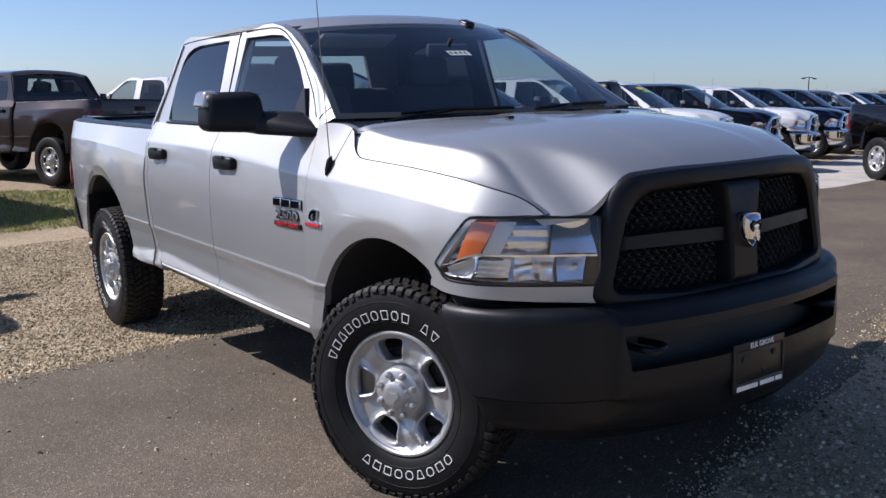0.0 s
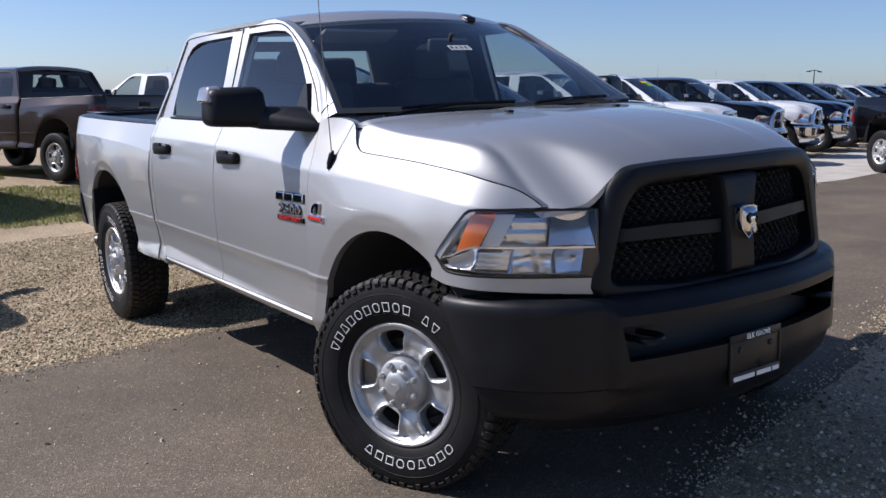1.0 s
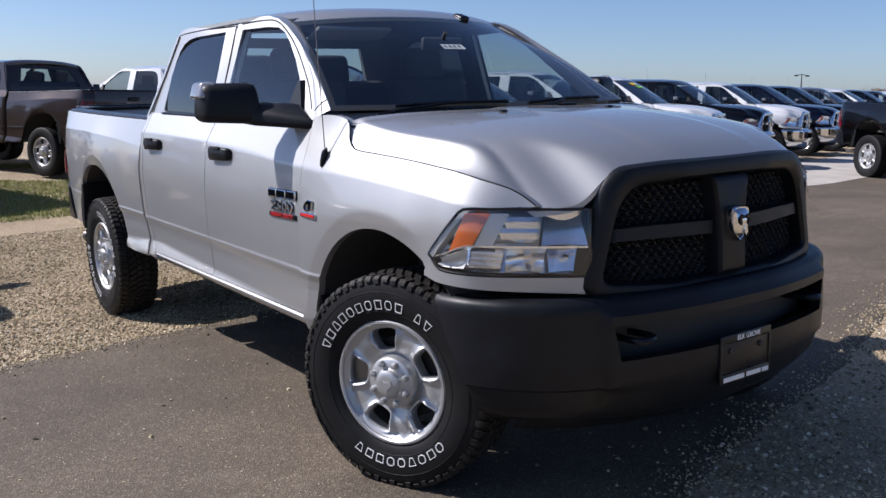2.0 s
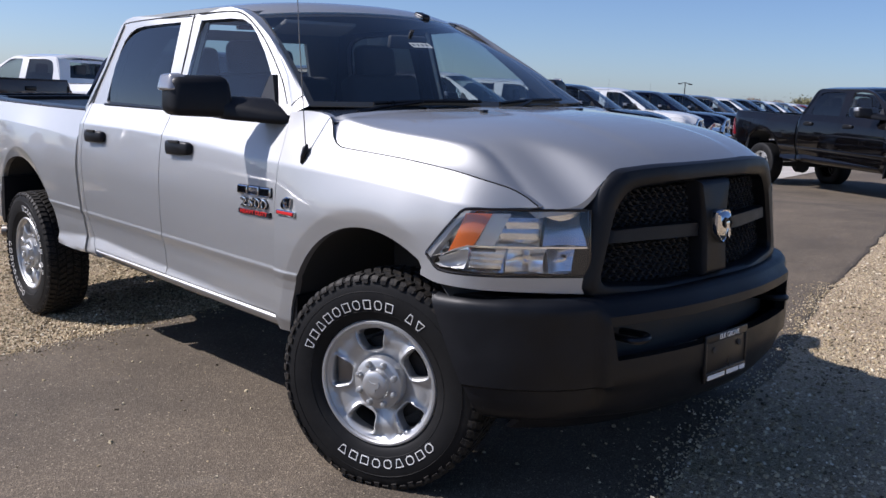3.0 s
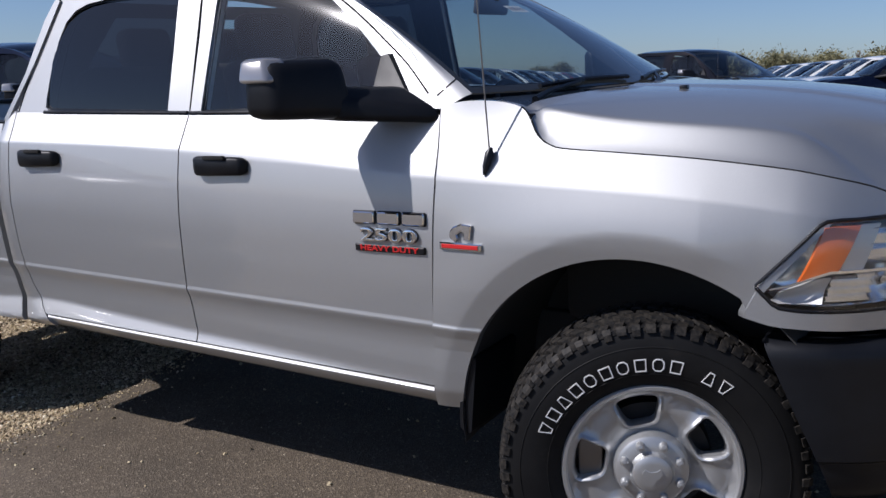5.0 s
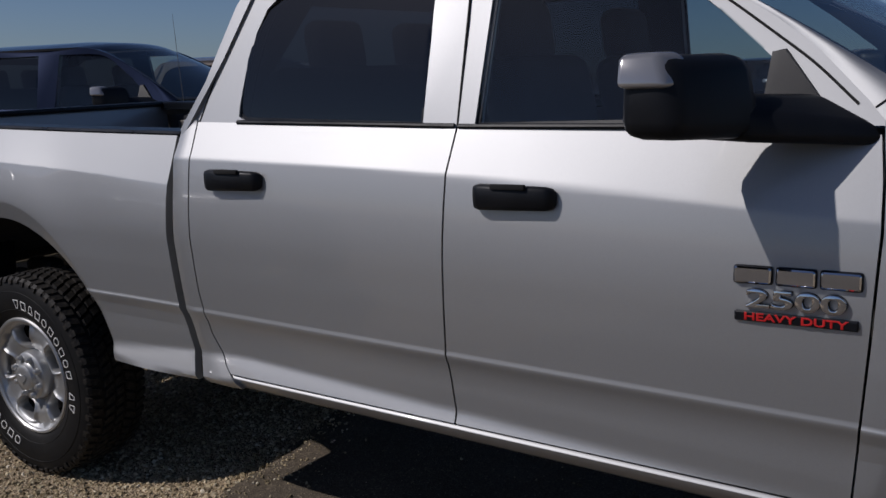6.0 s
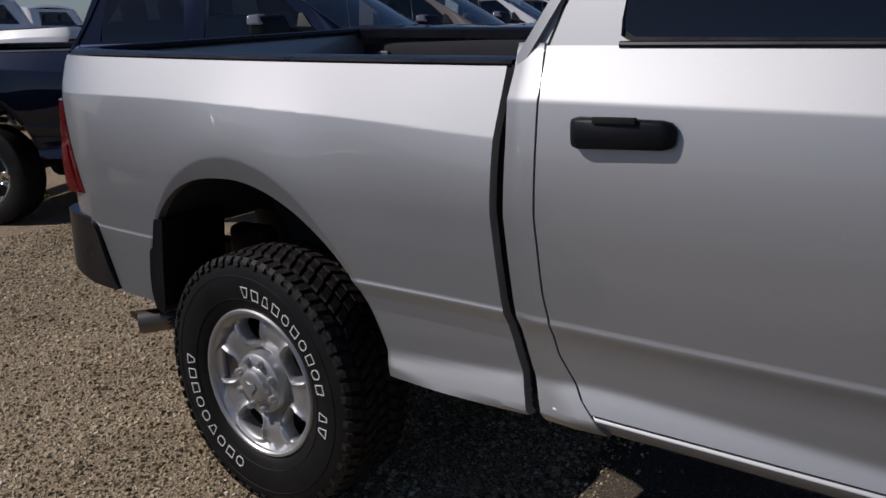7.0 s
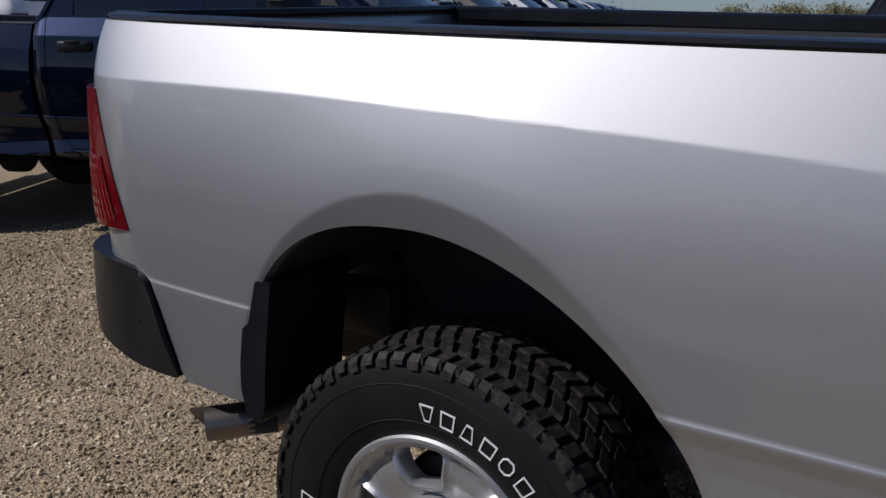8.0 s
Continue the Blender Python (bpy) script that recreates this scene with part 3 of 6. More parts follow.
def arc_blocks(angles, r, height, width, x, style):
    """Outlined marks of letter size on the sidewall, one after another."""
    verts, faces = [], []
    stroke = 0.0030
    for a0, kind in zip(angles, style):
        def at(u, v):
            a = a0 + u / r
            return (x(r + v), -(r + v) * math.sin(a), (r + v) * math.cos(a))
        w, h = width / 2, height / 2
        if kind == 0:
            loops = [[(-w, -h), (w, -h), (w, h), (-w, h)]]
        elif kind == 1:
            loops = [[(-w, -h), (w, -h), (w * 0.45, h), (-w * 0.45, h)]]
        elif kind == 2:
            loops = [[(-w * 0.45, -h), (w * 0.45, -h), (w, h), (-w, h)]]
        else:
            loops = [[(-w, -h * 0.5), (-w * 0.5, -h), (w * 0.5, -h), (w, -h * 0.5), (w, h * 0.5), (w * 0.5, h), (-w * 0.5, h), (-w, h * 0.5)]]
        for loop in loops:
            cx = sum(p[0] for p in loop) / len(loop)
            cy = sum(p[1] for p in loop) / len(loop)
            inner = [(cx + (p - cx) * (1 - stroke / w), cy + (q - cy) * (1 - stroke / h)) for p, q in loop]
            i, n = len(verts), len(loop)
            verts += [at(p, q) for p, q in loop] + [at(p, q) for p, q in inner]
            faces += [(i + k, i + (k + 1) % n, i + n + (k + 1) % n, i + n + k) for k in range(n)]
    return lip(shape(verts, faces), (0.003, 0, 0))


def wheel(truck, at, steer, spin, s, detail, bright=False):
    """A wheel with its outer face towards -x, at the wheel's centre; s = 1 turns it round for the left side."""
    R, half = 0.421, 0.132
    hub = new("wheel")
    hub.parent = truck
    hub.matrix_local = Matrix.Translation(at) @ Matrix.Rotation(radians(steer), 4, "Z") @ (Matrix.Rotation(math.pi, 4, "Z") if s > 0 else Matrix.Identity(4))
    side = [(-0.105, 0.236), (-0.118, 0.246), (-0.128, 0.262), (-0.137, 0.290), (-0.141, 0.320), (-0.1405, 0.350), (-0.136, 0.375), (-0.131, 0.392), (-0.126, 0.402), (-0.118, 0.408)]
    prof = side + [(-0.06, R - 0.010), (0.06, R - 0.010)] + [(-x, r) for x, r in side[::-1]]
    tyre = part("tyre", lathe(prof, 72 if detail else 36), RUBBER, hub, "black rubber all-terrain tyre")
    tyre.matrix_local = Matrix.Rotation(radians(spin), 4, "X")
    flat = curve([(0.262, -0.128), (0.290, -0.137), (0.320, -0.141), (0.350, -0.1405), (0.375, -0.136)])
    if detail:
        tagged(part("tread", joined(tread_lugs(R, half), shoulder_lugs(R, half)), TREAD, tyre, sharp=22), "", "", "", "stuff")
        word = [-1.15 + 0.151 * k for k in range(10)] + [0.50, 0.65]
        for a, k in zip(word, [2, 0, 1, 0, 3, 0, 3, 0, 3, 0, 1, 2]):
            part("sidewall_mark", arc_blocks([a], 0.309, 0.036, 0.031, lambda r: flat(r) - 0.0022, [k]), WHITE, tyre, "raised white outlined sidewall mark")
        low = [math.pi - 0.82 + 0.163 * k for k in range(9)]
        for a, k in zip(low, [3, 0, 3, 2, 3, 3, 0, 0, 2]):
            part("sidewall_mark", arc_blocks([a], 0.308, 0.033, 0.034, lambda r: flat(r) - 0.0022, [k]), WHITE, tyre, "raised white outlined sidewall mark")
        for r in (0.283, 0.358):
            part("sidewall_ring", lathe([(flat(r) + 0.002, r - 0.0025), (flat(r) - 0.0018, r), (flat(r) + 0.002, r + 0.0025)], 72), RUBBER, tyre)
    finish = CLADDING if bright else WHEEL
    steps = 180 if detail else 90
    lip_prof = [(-0.100, 0.226), (-0.118, 0.2275), (-0.124, 0.233), (-0.124, 0.241), (-0.118, 0.2455), (-0.104, 0.2445)]
    part("rim_edge", lathe(lip_prof, 72 if detail else 40), finish, hub)
    # Disc in five sectors: loops run from each rounded window out to the sector's edge.
    depth = curve([(0.085, -0.078), (0.105, -0.078), (0.13, -0.090), (0.165, -0.102), (0.195, -0.100), (0.208, -0.093), (0.217, -0.096), (0.228, -0.112)])
    mid_r, hole = 0.168, rounded([(-0.036, -0.040), (0.036, -0.040), (0.060, 0.030), (0.026, 0.040), (-0.026, 0.040), (-0.060, 0.030)], 0.018, 5 if detail else 2)
    hole = dense_loop(hole, 0.006 if detail else 0.012)
    hole = [h for h, g in zip(hole, hole[1:] + hole[:1]) if math.hypot(h[0] - g[0], h[1] - g[1]) > 1e-5]
    corners = [(r_ * math.sin(a_), r_ * math.cos(a_) - mid_r) for r_ in (0.086, 0.2275) for a_ in (-math.pi / 5, math.pi / 5)]
    snap = {}
    for c in corners:
        snap[min(range(len(hole)), key=lambda i_: abs(math.remainder(math.atan2(*hole[i_]) - math.atan2(*c), math.tau)))] = math.hypot(*c), math.atan2(*c)
    verts, faces = [], []
    n = len(hole)
    for k in range(5):
        turn = radians(-11.0) + k * math.tau / 5
        base = len(verts)
        for grow, up in ((0.0, -0.040), (0.0, -0.004), (0.0035, 0.006), (0.009, 0.0085), (0.015, 0.004), (0.020, 0.0), (None, 0.5), (None, 1.0)):
            for i_, (u, v) in enumerate(hole):
                size = math.hypot(u, v)
                du, dv = u / size, v / size
                if grow is not None:
                    uu, vv = u + du * grow, v + dv * grow
                    lift = up
                else:
                    # march to the sector's edge
                    lo, hi = 0.0, 0.2
                    for _ in range(24):
                        t_ = (lo + hi) / 2
                        x_, y_ = du * t_, mid_r + dv * t_
                        inside = 0.086 < math.hypot(x_, y_) < 0.2275 and abs(math.atan2(x_, y_)) < math.pi / 5
                        lo, hi = (t_, hi) if inside else (lo, t_)
                    if i_ in snap:
                        lo, a_ = snap[i_]
                        if up == 1.0:
                            du, dv = math.sin(a_), math.cos(a_)
                    near = size + 0.020
                    t_ = near + (max(lo, near + 0.001) - near) * up if up < 1 else lo
                    uu, vv = du * t_, dv * t_
                    lift = 0.0
                r, a = math.hypot(uu, mid_r + vv), math.atan2(uu, mid_r + vv)
                verts.append((depth(min(max(r, 0.085), 0.228)) - lift, -r * math.sin(a + turn), r * math.cos(a + turn)))
        for j in range(7):
            faces += [(base + j * n + i_, base + j * n + (i_ + 1) % n, base + (j + 1) * n + (i_ + 1) % n, base + (j + 1) * n + i_) for i_ in range(n)]
    bm = shape(verts, faces)
    bmesh.ops.remove_doubles(bm, verts=bm.verts, dist=0.0012)
    part("wheel_disc", bm, finish, hub, "polished chrome wheel disc" if bright else "silver steel wheel disc with five windows", 50)
    part("disc_centre", lathe([(-0.079, 0.004), (-0.079, 0.088), (-0.0785, 0.090)], 40), finish, hub)
    if not detail:
        part("barrel", lathe([(-0.075, 0.001), (-0.07, 0.2), (-0.10, 0.228)], 32), DARK, hub)
        part("hub_cap", lathe([(-0.075, 0.104), (-0.102, 0.103), (-0.123, 0.088), (-0.130, 0.056), (-0.147, 0.044), (-0.149, 0.0005)], 24), finish, hub)
        return hub
    part("barrel", lathe([(-0.10, 0.228), (-0.05, 0.215), (0.06, 0.212), (0.11, 0.228)], 48), DARK, hub)
    part("brake_drum", lathe([(-0.03, 0.001), (-0.03, 0.165), (0.02, 0.17), (0.06, 0.16)], 40), RUST, hub)
    if detail:
        part("brake_caliper", box((0.07, 0.07, 0.16), (-0.045, 0.165, 0.03), 0.012), STEEL, hub)
    cap_prof = [(-0.075, 0.104), (-0.102, 0.103), (-0.116, 0.098), (-0.123, 0.088), (-0.126, 0.060), (-0.130, 0.056), (-0.142, 0.052), (-0.147, 0.044), (-0.1485, 0.030), (-0.149, 0.0005)]
    cap = part("hub_cap", lathe(cap_prof, 48), finish, hub)
    for k in range(8 if detail else 0):
        a = (k + 0.5) * math.tau / 8
        nut = lathe([(-0.112, 0.013), (-0.134, 0.0125), (-0.142, 0.009), (-0.144, 0.0005)], 10)
        bmesh.ops.translate(nut, verts=nut.verts, vec=(0, 0.080 * math.sin(a), 0.080 * math.cos(a)))
        part("lug_nut", nut, finish, cap)
    if detail:
        pts = [(0.020, 0.017), (0.028, 0.005), (0.020, -0.006), (0.010, -0.013), (0.004, -0.026), (-0.004, -0.026), (-0.010, -0.013), (-0.020, -0.006), (-0.028, 0.005), (-0.020, 0.017), (-0.008, 0.010), (0.008, 0.010)]
        part("cap_relief", prism(pts, (), 0.004, lambda a, b, d: (-0.1525 + d, a, b)), finish, cap)
    return hub


def plan_line(points, n):
    """Points spaced evenly by length along a line in plan."""
    p = np.array(fine(points, 8))
    d = np.r_[0, np.cumsum(np.hypot(*np.diff(p, axis=0).T))]
    return lambda q: (float(np.interp(q * d[-1], d, p[:, 0])), float(np.interp(q * d[-1], d, p[:, 1])))


BUMPER_PLAN = plan_line([(0, -0.853), (0.2, -0.848), (0.4, -0.820), (0.575, -0.778), (0.70, -0.728), (0.80, -0.655), (0.885, -0.555), (0.94, -0.45), (0.966, -0.36), (0.976, -0.285)], 40)
NOSE_PLAN = plan_line([(0.60, -0.70), (0.66, -0.665), (0.72, -0.625), (0.78, -0.585), (0.84, -0.538), (0.90, -0.482), (0.942, -0.42), (0.964, -0.355), (0.972, -0.30), (0.978, -0.24)], 40)


def front_bumper(truck, mat):
    prof = [(0.10, 0.800), (0.045, 0.806), (0.016, 0.798), (0.004, 0.782), (0.0, 0.765), (0.0, 0.745), (0.0, 0.712), (0.0, 0.66), (0.0, 0.590), (0.0, 0.575), (0.002, 0.53), (0.004, 0.500), (0.016, 0.490), (0.019, 0.465), (0.027, 0.42), (0.052, 0.385), (0.10, 0.36)]
    qs = spread(-1, 1, 201)
    verts, n = [], len(prof)
    for q in qs:
        for inset, z in prof:
            end = 1 - 0.155 * (0.806 - z) / 0.44
            x, y = BUMPER_PLAN(abs(q) * end)
            x2, y2 = BUMPER_PLAN(min(1, abs(q) * end + 0.01))
            nx, ny = (y2 - y), -(x2 - x)
            k = math.hypot(nx, ny) or 1
            centre = min(1.0, max(0.0, (0.632 - x) / 0.022)) * min(1.0, max(0.0, (0.768 - z) / 0.022)) * min(1.0, max(0.0, (z - 0.40) / 0.10))
            inset = inset - 0.020 * centre
            drop = 0.030 * max(0.0, 1 - (x / 0.62) ** 2) if z < 0.5 else 0.0
            verts.append((math.copysign(1, q) * (x - nx / k * inset * (1 if x > 0.05 else 0)), y - ny / k * inset, z - drop))
    faces = []
    for i in range(len(qs) - 1):
        xm = abs(verts[i * n + 7][0] + verts[(i + 1) * n + 7][0]) / 2
        for j in range(n - 1):
            if xm < 0.585 and 6 <= j <= 7:
                continue
            faces.append((i * n + j, (i + 1) * n + j, (i + 1) * n + j + 1, i * n + j + 1))
    bm = shape(verts, faces)
    had = set(bm.verts)
    lip(bm, (0, 0.045, 0))
    for v in bm.verts:
        if v not in had and abs(v.co.x) > 0.80:
            v.co.x *= 0.90
            v.co.y -= 0.05
    bumper = part("front_bumper", bm, mat, truck, "black textured front bumper" if mat is BLACK else "chrome front bumper", 40)
    back = grid(lambda x, z: (x, nose_y(x) + 0.02, z), spread(-0.62, 0.62, 13), [0.56, 0.75])
    part("bumper_recess", lip(back, (0, 0.03, 0)), DARK, bumper)
    for s in (-1, 1):
        pts = [(s * 0.44, -0.70, 0.655), (s * 0.44, -0.80, 0.660), (s * 0.455, -0.835, 0.660), (s * 0.485, -0.845, 0.658), (s * 0.51, -0.83, 0.655), (s * 0.52, -0.79, 0.655), (s * 0.52, -0.70, 0.655)]
        part("tow_hook", tube(fine(pts, 4), 0.013, 8), SATIN, bumper, "black steel tow hook")
    low = grid(lambda x, v: (x, BUMPER_PLAN(min(1, abs(x) / 1.02))[1] + 0.06 + 0.08 * v, 0.375 - 0.075 * v), spread(-0.74, 0.74, 21), [0, 0.5, 1])
    part("air_dam", lip(low, (0, 0.03, 0)), BLACK, bumper)
    return bumper


def rounded(points, r=0.03, steps=4):
    """Rounds the corners of a closed outline."""
    out, n = [], len(points)
    for i in range(n):
        p, a, b = (np.array(points[k % n], float) for k in (i, i - 1, i + 1))
        u, v = a - p, b - p
        ru, rv = min(r, np.linalg.norm(u) / 2), min(r, np.linalg.norm(v) / 2)
        s0, s1 = p + u / np.linalg.norm(u) * ru, p + v / np.linalg.norm(v) * rv
        for k in range(steps + 1):
            t = k / steps
            out.append(tuple((1 - t) ** 2 * s0 + 2 * t * (1 - t) * p + t * t * s1))
    return out


def dense_loop(points, step=0.04):
    out = []
    for (a, b), (c, d) in zip(points, points[1:] + points[:1]):
        n = max(1, int(math.hypot(c - a, d - b) / step))
        out += [(a + (c - a) * k / n, b + (d - b) * k / n) for k in range(n)]
    return out


GRILLE_OUT = rounded([(-0.505, 1.232), (-0.30, 1.243), (0.30, 1.243), (0.505, 1.232), (0.575, 1.155), (0.648, 0.80), (0.30, 0.775), (-0.30, 0.775), (-0.648, 0.80), (-0.575, 1.155)], 0.06)
GRILLE_IN = rounded([(-0.44, 1.158), (-0.25, 1.170), (0.25, 1.170), (0.44, 1.158), (0.498, 1.09), (0.572, 0.845), (0.30, 0.822), (-0.30, 0.822), (-0.572, 0.845), (-0.498, 1.09)], 0.045)


def grille(truck, mat, detail):
    a, b = GRILLE_OUT, GRILLE_IN
    n = len(a)
    verts, faces = [], []
    steps = [(0.0, 0.055), (0.02, 0.005), (0.12, -0.012), (0.45, -0.020), (0.80, -0.014), (0.95, 0.0), (1.0, 0.075)]
    for t, dy in steps:
        for (x0, z0), (x1, z1) in zip(a, b):
            x, z = x0 + (x1 - x0) * t, z0 + (z1 - z0) * t
            lean = -0.05 * (z - 1.0)
            verts.append((x, nose_y(x) + dy - lean, z))
    for j in range(len(steps) - 1):
        faces += [(j * n + k, j * n + (k + 1) % n, (j + 1) * n + (k + 1) % n, (j + 1) * n + k) for k in range(n)]
    surround = part("grille_surround", shape(verts, faces), mat, truck, "black textured grille surround" if mat is BLACK else "chrome grille surround", 40)

    def bar(outline, name, out, back):
        verts, faces = [], []
        m = len(outline)
        cx = sum(p[0] for p in outline) / m
        cz = sum(p[1] for p in outline) / m
        for t, dy in ((1.0, back), (1.0, out + 0.022), (0.90, out + 0.004), (0.80, out)):
            for x, z in outline:
                xx, zz = cx + (x - cx) * (1 - (1 - t) * 0.6), cz + (z - cz) * (1 - (1 - t) * 0.6)
                verts.append((xx, nose_y(xx) + dy + 0.05 * (zz - 1.0), zz))
        for j in range(3):
            faces += [(j * m + k, j * m + (k + 1) % m, (j + 1) * m + (k + 1) % m, (j + 1) * m + k) for k in range(m)]
        faces.append(tuple(3 * m + k for k in range(m)))
        return part(name, shape(verts, faces), mat, surround, sharp=40)
    bar(dense_loop([(-0.100, 1.175), (0.100, 1.175), (0.078, 1.05), (0.070, 0.95), (0.072, 0.818), (-0.072, 0.818), (-0.070, 0.95), (-0.078, 1.05)], 0.03), "grille_upright", -0.020, 0.08)
    for s in (-1, 1):
        top = [(s * x, z) for x, z in ((0.06, 1.020), (0.20, 1.024), (0.36, 1.027), (0.52, 1.024), (0.535, 0.976), (0.36, 0.975), (0.20, 0.970), (0.06, 0.966))]
        bar(dense_loop(top, 0.04), "grille_crossbar", 0.004, 0.08)
    # Honeycomb of flat strips.
    w, h = 0.037, 0.0205
    for z0, z1 in ((0.830, 0.975), (1.025, 1.160)):
        for s in (-1, 1):
            verts, faces = [], []
            rows = int((z1 - z0) / h) + 2
            for r in range(rows):
                for c in range(int(0.52 / w) + 2):
                    cx, cz = s * (0.075 + w * (c + 0.5 * (r % 2))), z0 + h * r
                    edge = 0.575 - (cz - 0.84) * 0.31
                    if abs(cx) > edge or not (z0 - 0.01 < cz < z1 + 0.005):
                        continue
                    hexa = [(-w / 2, -h * 0.22), (0, -h * 0.62), (w / 2, -h * 0.22), (w / 2, h * 0.22), (0, h * 0.62), (-w / 2, h * 0.22)]
                    i = len(verts)
                    for k, y in ((1.0, 0.052), (0.76, 0.046), (0.76, 0.080)):
                        for x, z in hexa:
                            xx, zz = cx + x * k, cz + z * k
                            verts.append((xx, nose_y(xx) + y + 0.05 * (zz - 1.0), zz))
                    for j in range(2):
                        faces += [(i + j * 6 + k, i + j * 6 + (k + 1) % 6, i + (j + 1) * 6 + (k + 1) % 6, i + (j + 1) * 6 + k) for k in range(6)]
            if detail:
                part("grille_mesh", shape(verts, faces), MESH, surround, "black honeycomb grille mesh", 20)
    back = grid(lambda x, z: (x, nose_y(x) + 0.13, z), spread(-0.57, 0.57, 11), [0.80, 1.19])
    part("radiator_backing", lip(back, (0, 0.02, 0)), DARK, surround)
    shield = [(-0.045, 0.052), (-0.028, 0.060), (0, 0.062), (0.028, 0.060), (0.045, 0.052), (0.047, 0.010), (0.040, -0.028), (0.018, -0.052), (0, -0.066), (-0.018, -0.052), (-0.040, -0.028), (-0.047, 0.010)]
    verts, faces, m = [], [], len(shield)
    layers = ((1.0, -0.02), (1.0, -0.044), (0.94, -0.050), (0.86, -0.048), (0.78, -0.054), (0.60, -0.062), (0.35, -0.067), (0.12, -0.068))
    for k, y in layers:
        verts += [(x * k, nose_y(0) + y, 1.004 + z * k) for x, z in shield]
    for j in range(len(layers) - 1):
        faces += [(j * m + k, j * m + (k + 1) % m, (j + 1) * m + (k + 1) % m, (j + 1) * m + k) for k in range(m)]
    faces.append(tuple((len(layers) - 1) * m + k for k in range(m)))
    crest = part("crest", shape(verts, faces), CHROME, surround, "domed chrome shield crest")
    for side in (-1, 1):
        curl = [(0.006, 0.030), (0.020, 0.034), (0.031, 0.022), (0.030, 0.004), (0.020, -0.006), (0.016, 0.004), (0.021, 0.014), (0.015, 0.021), (0.006, 0.018)]
        part("crest_relief", prism([(side * a, b) for a, b in curl], (), 0.012, lambda a, b, d: (a, nose_y(0) - 0.071 + d, 1.004 + b)), SATIN, crest)
    part("crest_relief", prism([(-0.006, -0.010), (0.006, -0.010), (0.010, -0.030), (0.0, -0.042), (-0.010, -0.030)], (), 0.016, lambda a, b, d: (a, nose_y(0) - 0.074 + d, 1.004 + b)), CHROME, crest)
    return surround


def headlamp(s, truck, detail):
    zlo = curve([(0, 0.872), (0.80, 0.886), (0.885, 0.892), (0.955, 0.940)])
    zhi = curve([(0, 1.098), (0.64, 1.108), (0.705, 1.105), (0.955, 0.946)])

    def at(q, v, inset=0.0):
        x, y = NOSE_PLAN(q)
        z = zlo(q) + (zhi(q) - zlo(q)) * v
        x2, y2 = NOSE_PLAN(q + 0.01)
        nx, ny = y2 - y, -(x2 - x)
        k = math.hypot(nx, ny) or 1
        bulge = 0.012 * math.sin(math.pi * v) - inset
        return (s * (x + nx / k * bulge), y + ny / k * bulge + 0.03 * (z - 0.98), z)
    qs = spread(0.015, 0.955, 33)
    bm = grid(lambda q, v: at(q, v), qs, spread(0, 1, 9))
    lamp = part("headlamp", lip(bm, (-s * 0.012, 0.012, 0)), LENS, truck, "clear headlamp with chrome bowls and amber marker")
    lamp.visible_shadow = False
    # Dark gasket round the lens.
    edge = [at(q, 0, 0.004) for q in qs] + [at(q, 1, 0.004) for q in qs[::-1]]
    if detail:
        part("lamp_gasket", tube(edge + [edge[0]], 0.0055, 6), SATIN, lamp)
    shell = grid(lambda q, v: at(q, v, 0.060 + 0.04 * math.sin(math.pi * v)), spread(0.0, 0.955, 21), spread(0, 1, 7))
    part("lamp_housing", shell, REFLECTOR, lamp)

    def field(q0, q1, v0, v1, slant, deep, nq=7, nv=5):
        """A dished or ribbed field of the lamp's inside; its upright edges lean by slant."""
        def f(a, b):
            v = v0 + (v1 - v0) * b
            q = q0 + (q1 - q0) * a + slant * (v - 0.42)
            return at(q, v, deep(a, b))
        return lip(grid(f, spread(0, 1, nq), spread(0, 1, nv)), (-s * 0.004, 0.006, 0))
    part("amber_marker", field(0.655, 0.805, 0.43, 0.93, -0.22, lambda a, b: 0.016), AMBER, lamp, "amber marker lens")
    if not detail:
        return lamp

    def dish(deep, lift=0.018):
        return lambda a, b: lift + deep * (1 - ((2 * a - 1) ** 2 + (2 * b - 1) ** 2) / 2)

    def ribs(count, deep, lift=0.02):
        return lambda a, b: lift + deep * abs((b * count) % 1.0 - 0.5)

    def hollow(tilt, deep):
        return lambda a, b: 0.018 + tilt * b + deep * math.sin(math.pi * a)
    part("marker_panel", field(0.545, 0.645, 0.43, 0.93, -0.20, lambda a, b: 0.022, 3, 3), PEARL, lamp)
    part("main_bowl", field(0.016, 0.275, 0.46, 0.96, 0.0, hollow(0.055, 0.028), 17, 9), REFLECTOR, lamp)
    part("bowl_divider", field(0.280, 0.295, 0.44, 0.96, -0.06, lambda a, b: 0.020, 2, 4), SATIN, lamp)
    part("ribbed_bowl", field(0.305, 0.535, 0.47, 0.96, -0.12, ribs(3.0, 0.05), 9, 25), REFLECTOR, lamp)
    part("lower_bowl", field(0.016, 0.24, 0.05, 0.43, 0.0, hollow(0.040, 0.030), 15, 9), REFLECTOR, lamp)
    part("turn_bowl", field(0.25, 0.46, 0.05, 0.42, -0.05, dish(0.06), 15, 11), REFLECTOR, lamp)
    part("lower_ribs", field(0.47, 0.66, 0.06, 0.40, -0.10, ribs(4.0, 0.03), 7, 25), REFLECTOR, lamp)
    part("side_reflector", field(0.67, 0.86, 0.08, 0.38, -0.12, dish(0.03, 0.014), 9, 7), PEARL, lamp)
    part("lamp_shelf", field(0.03, 0.90, 0.425, 0.455, 0.0, lambda a, b: 0.014, 13, 2), REFLECTOR, lamp)
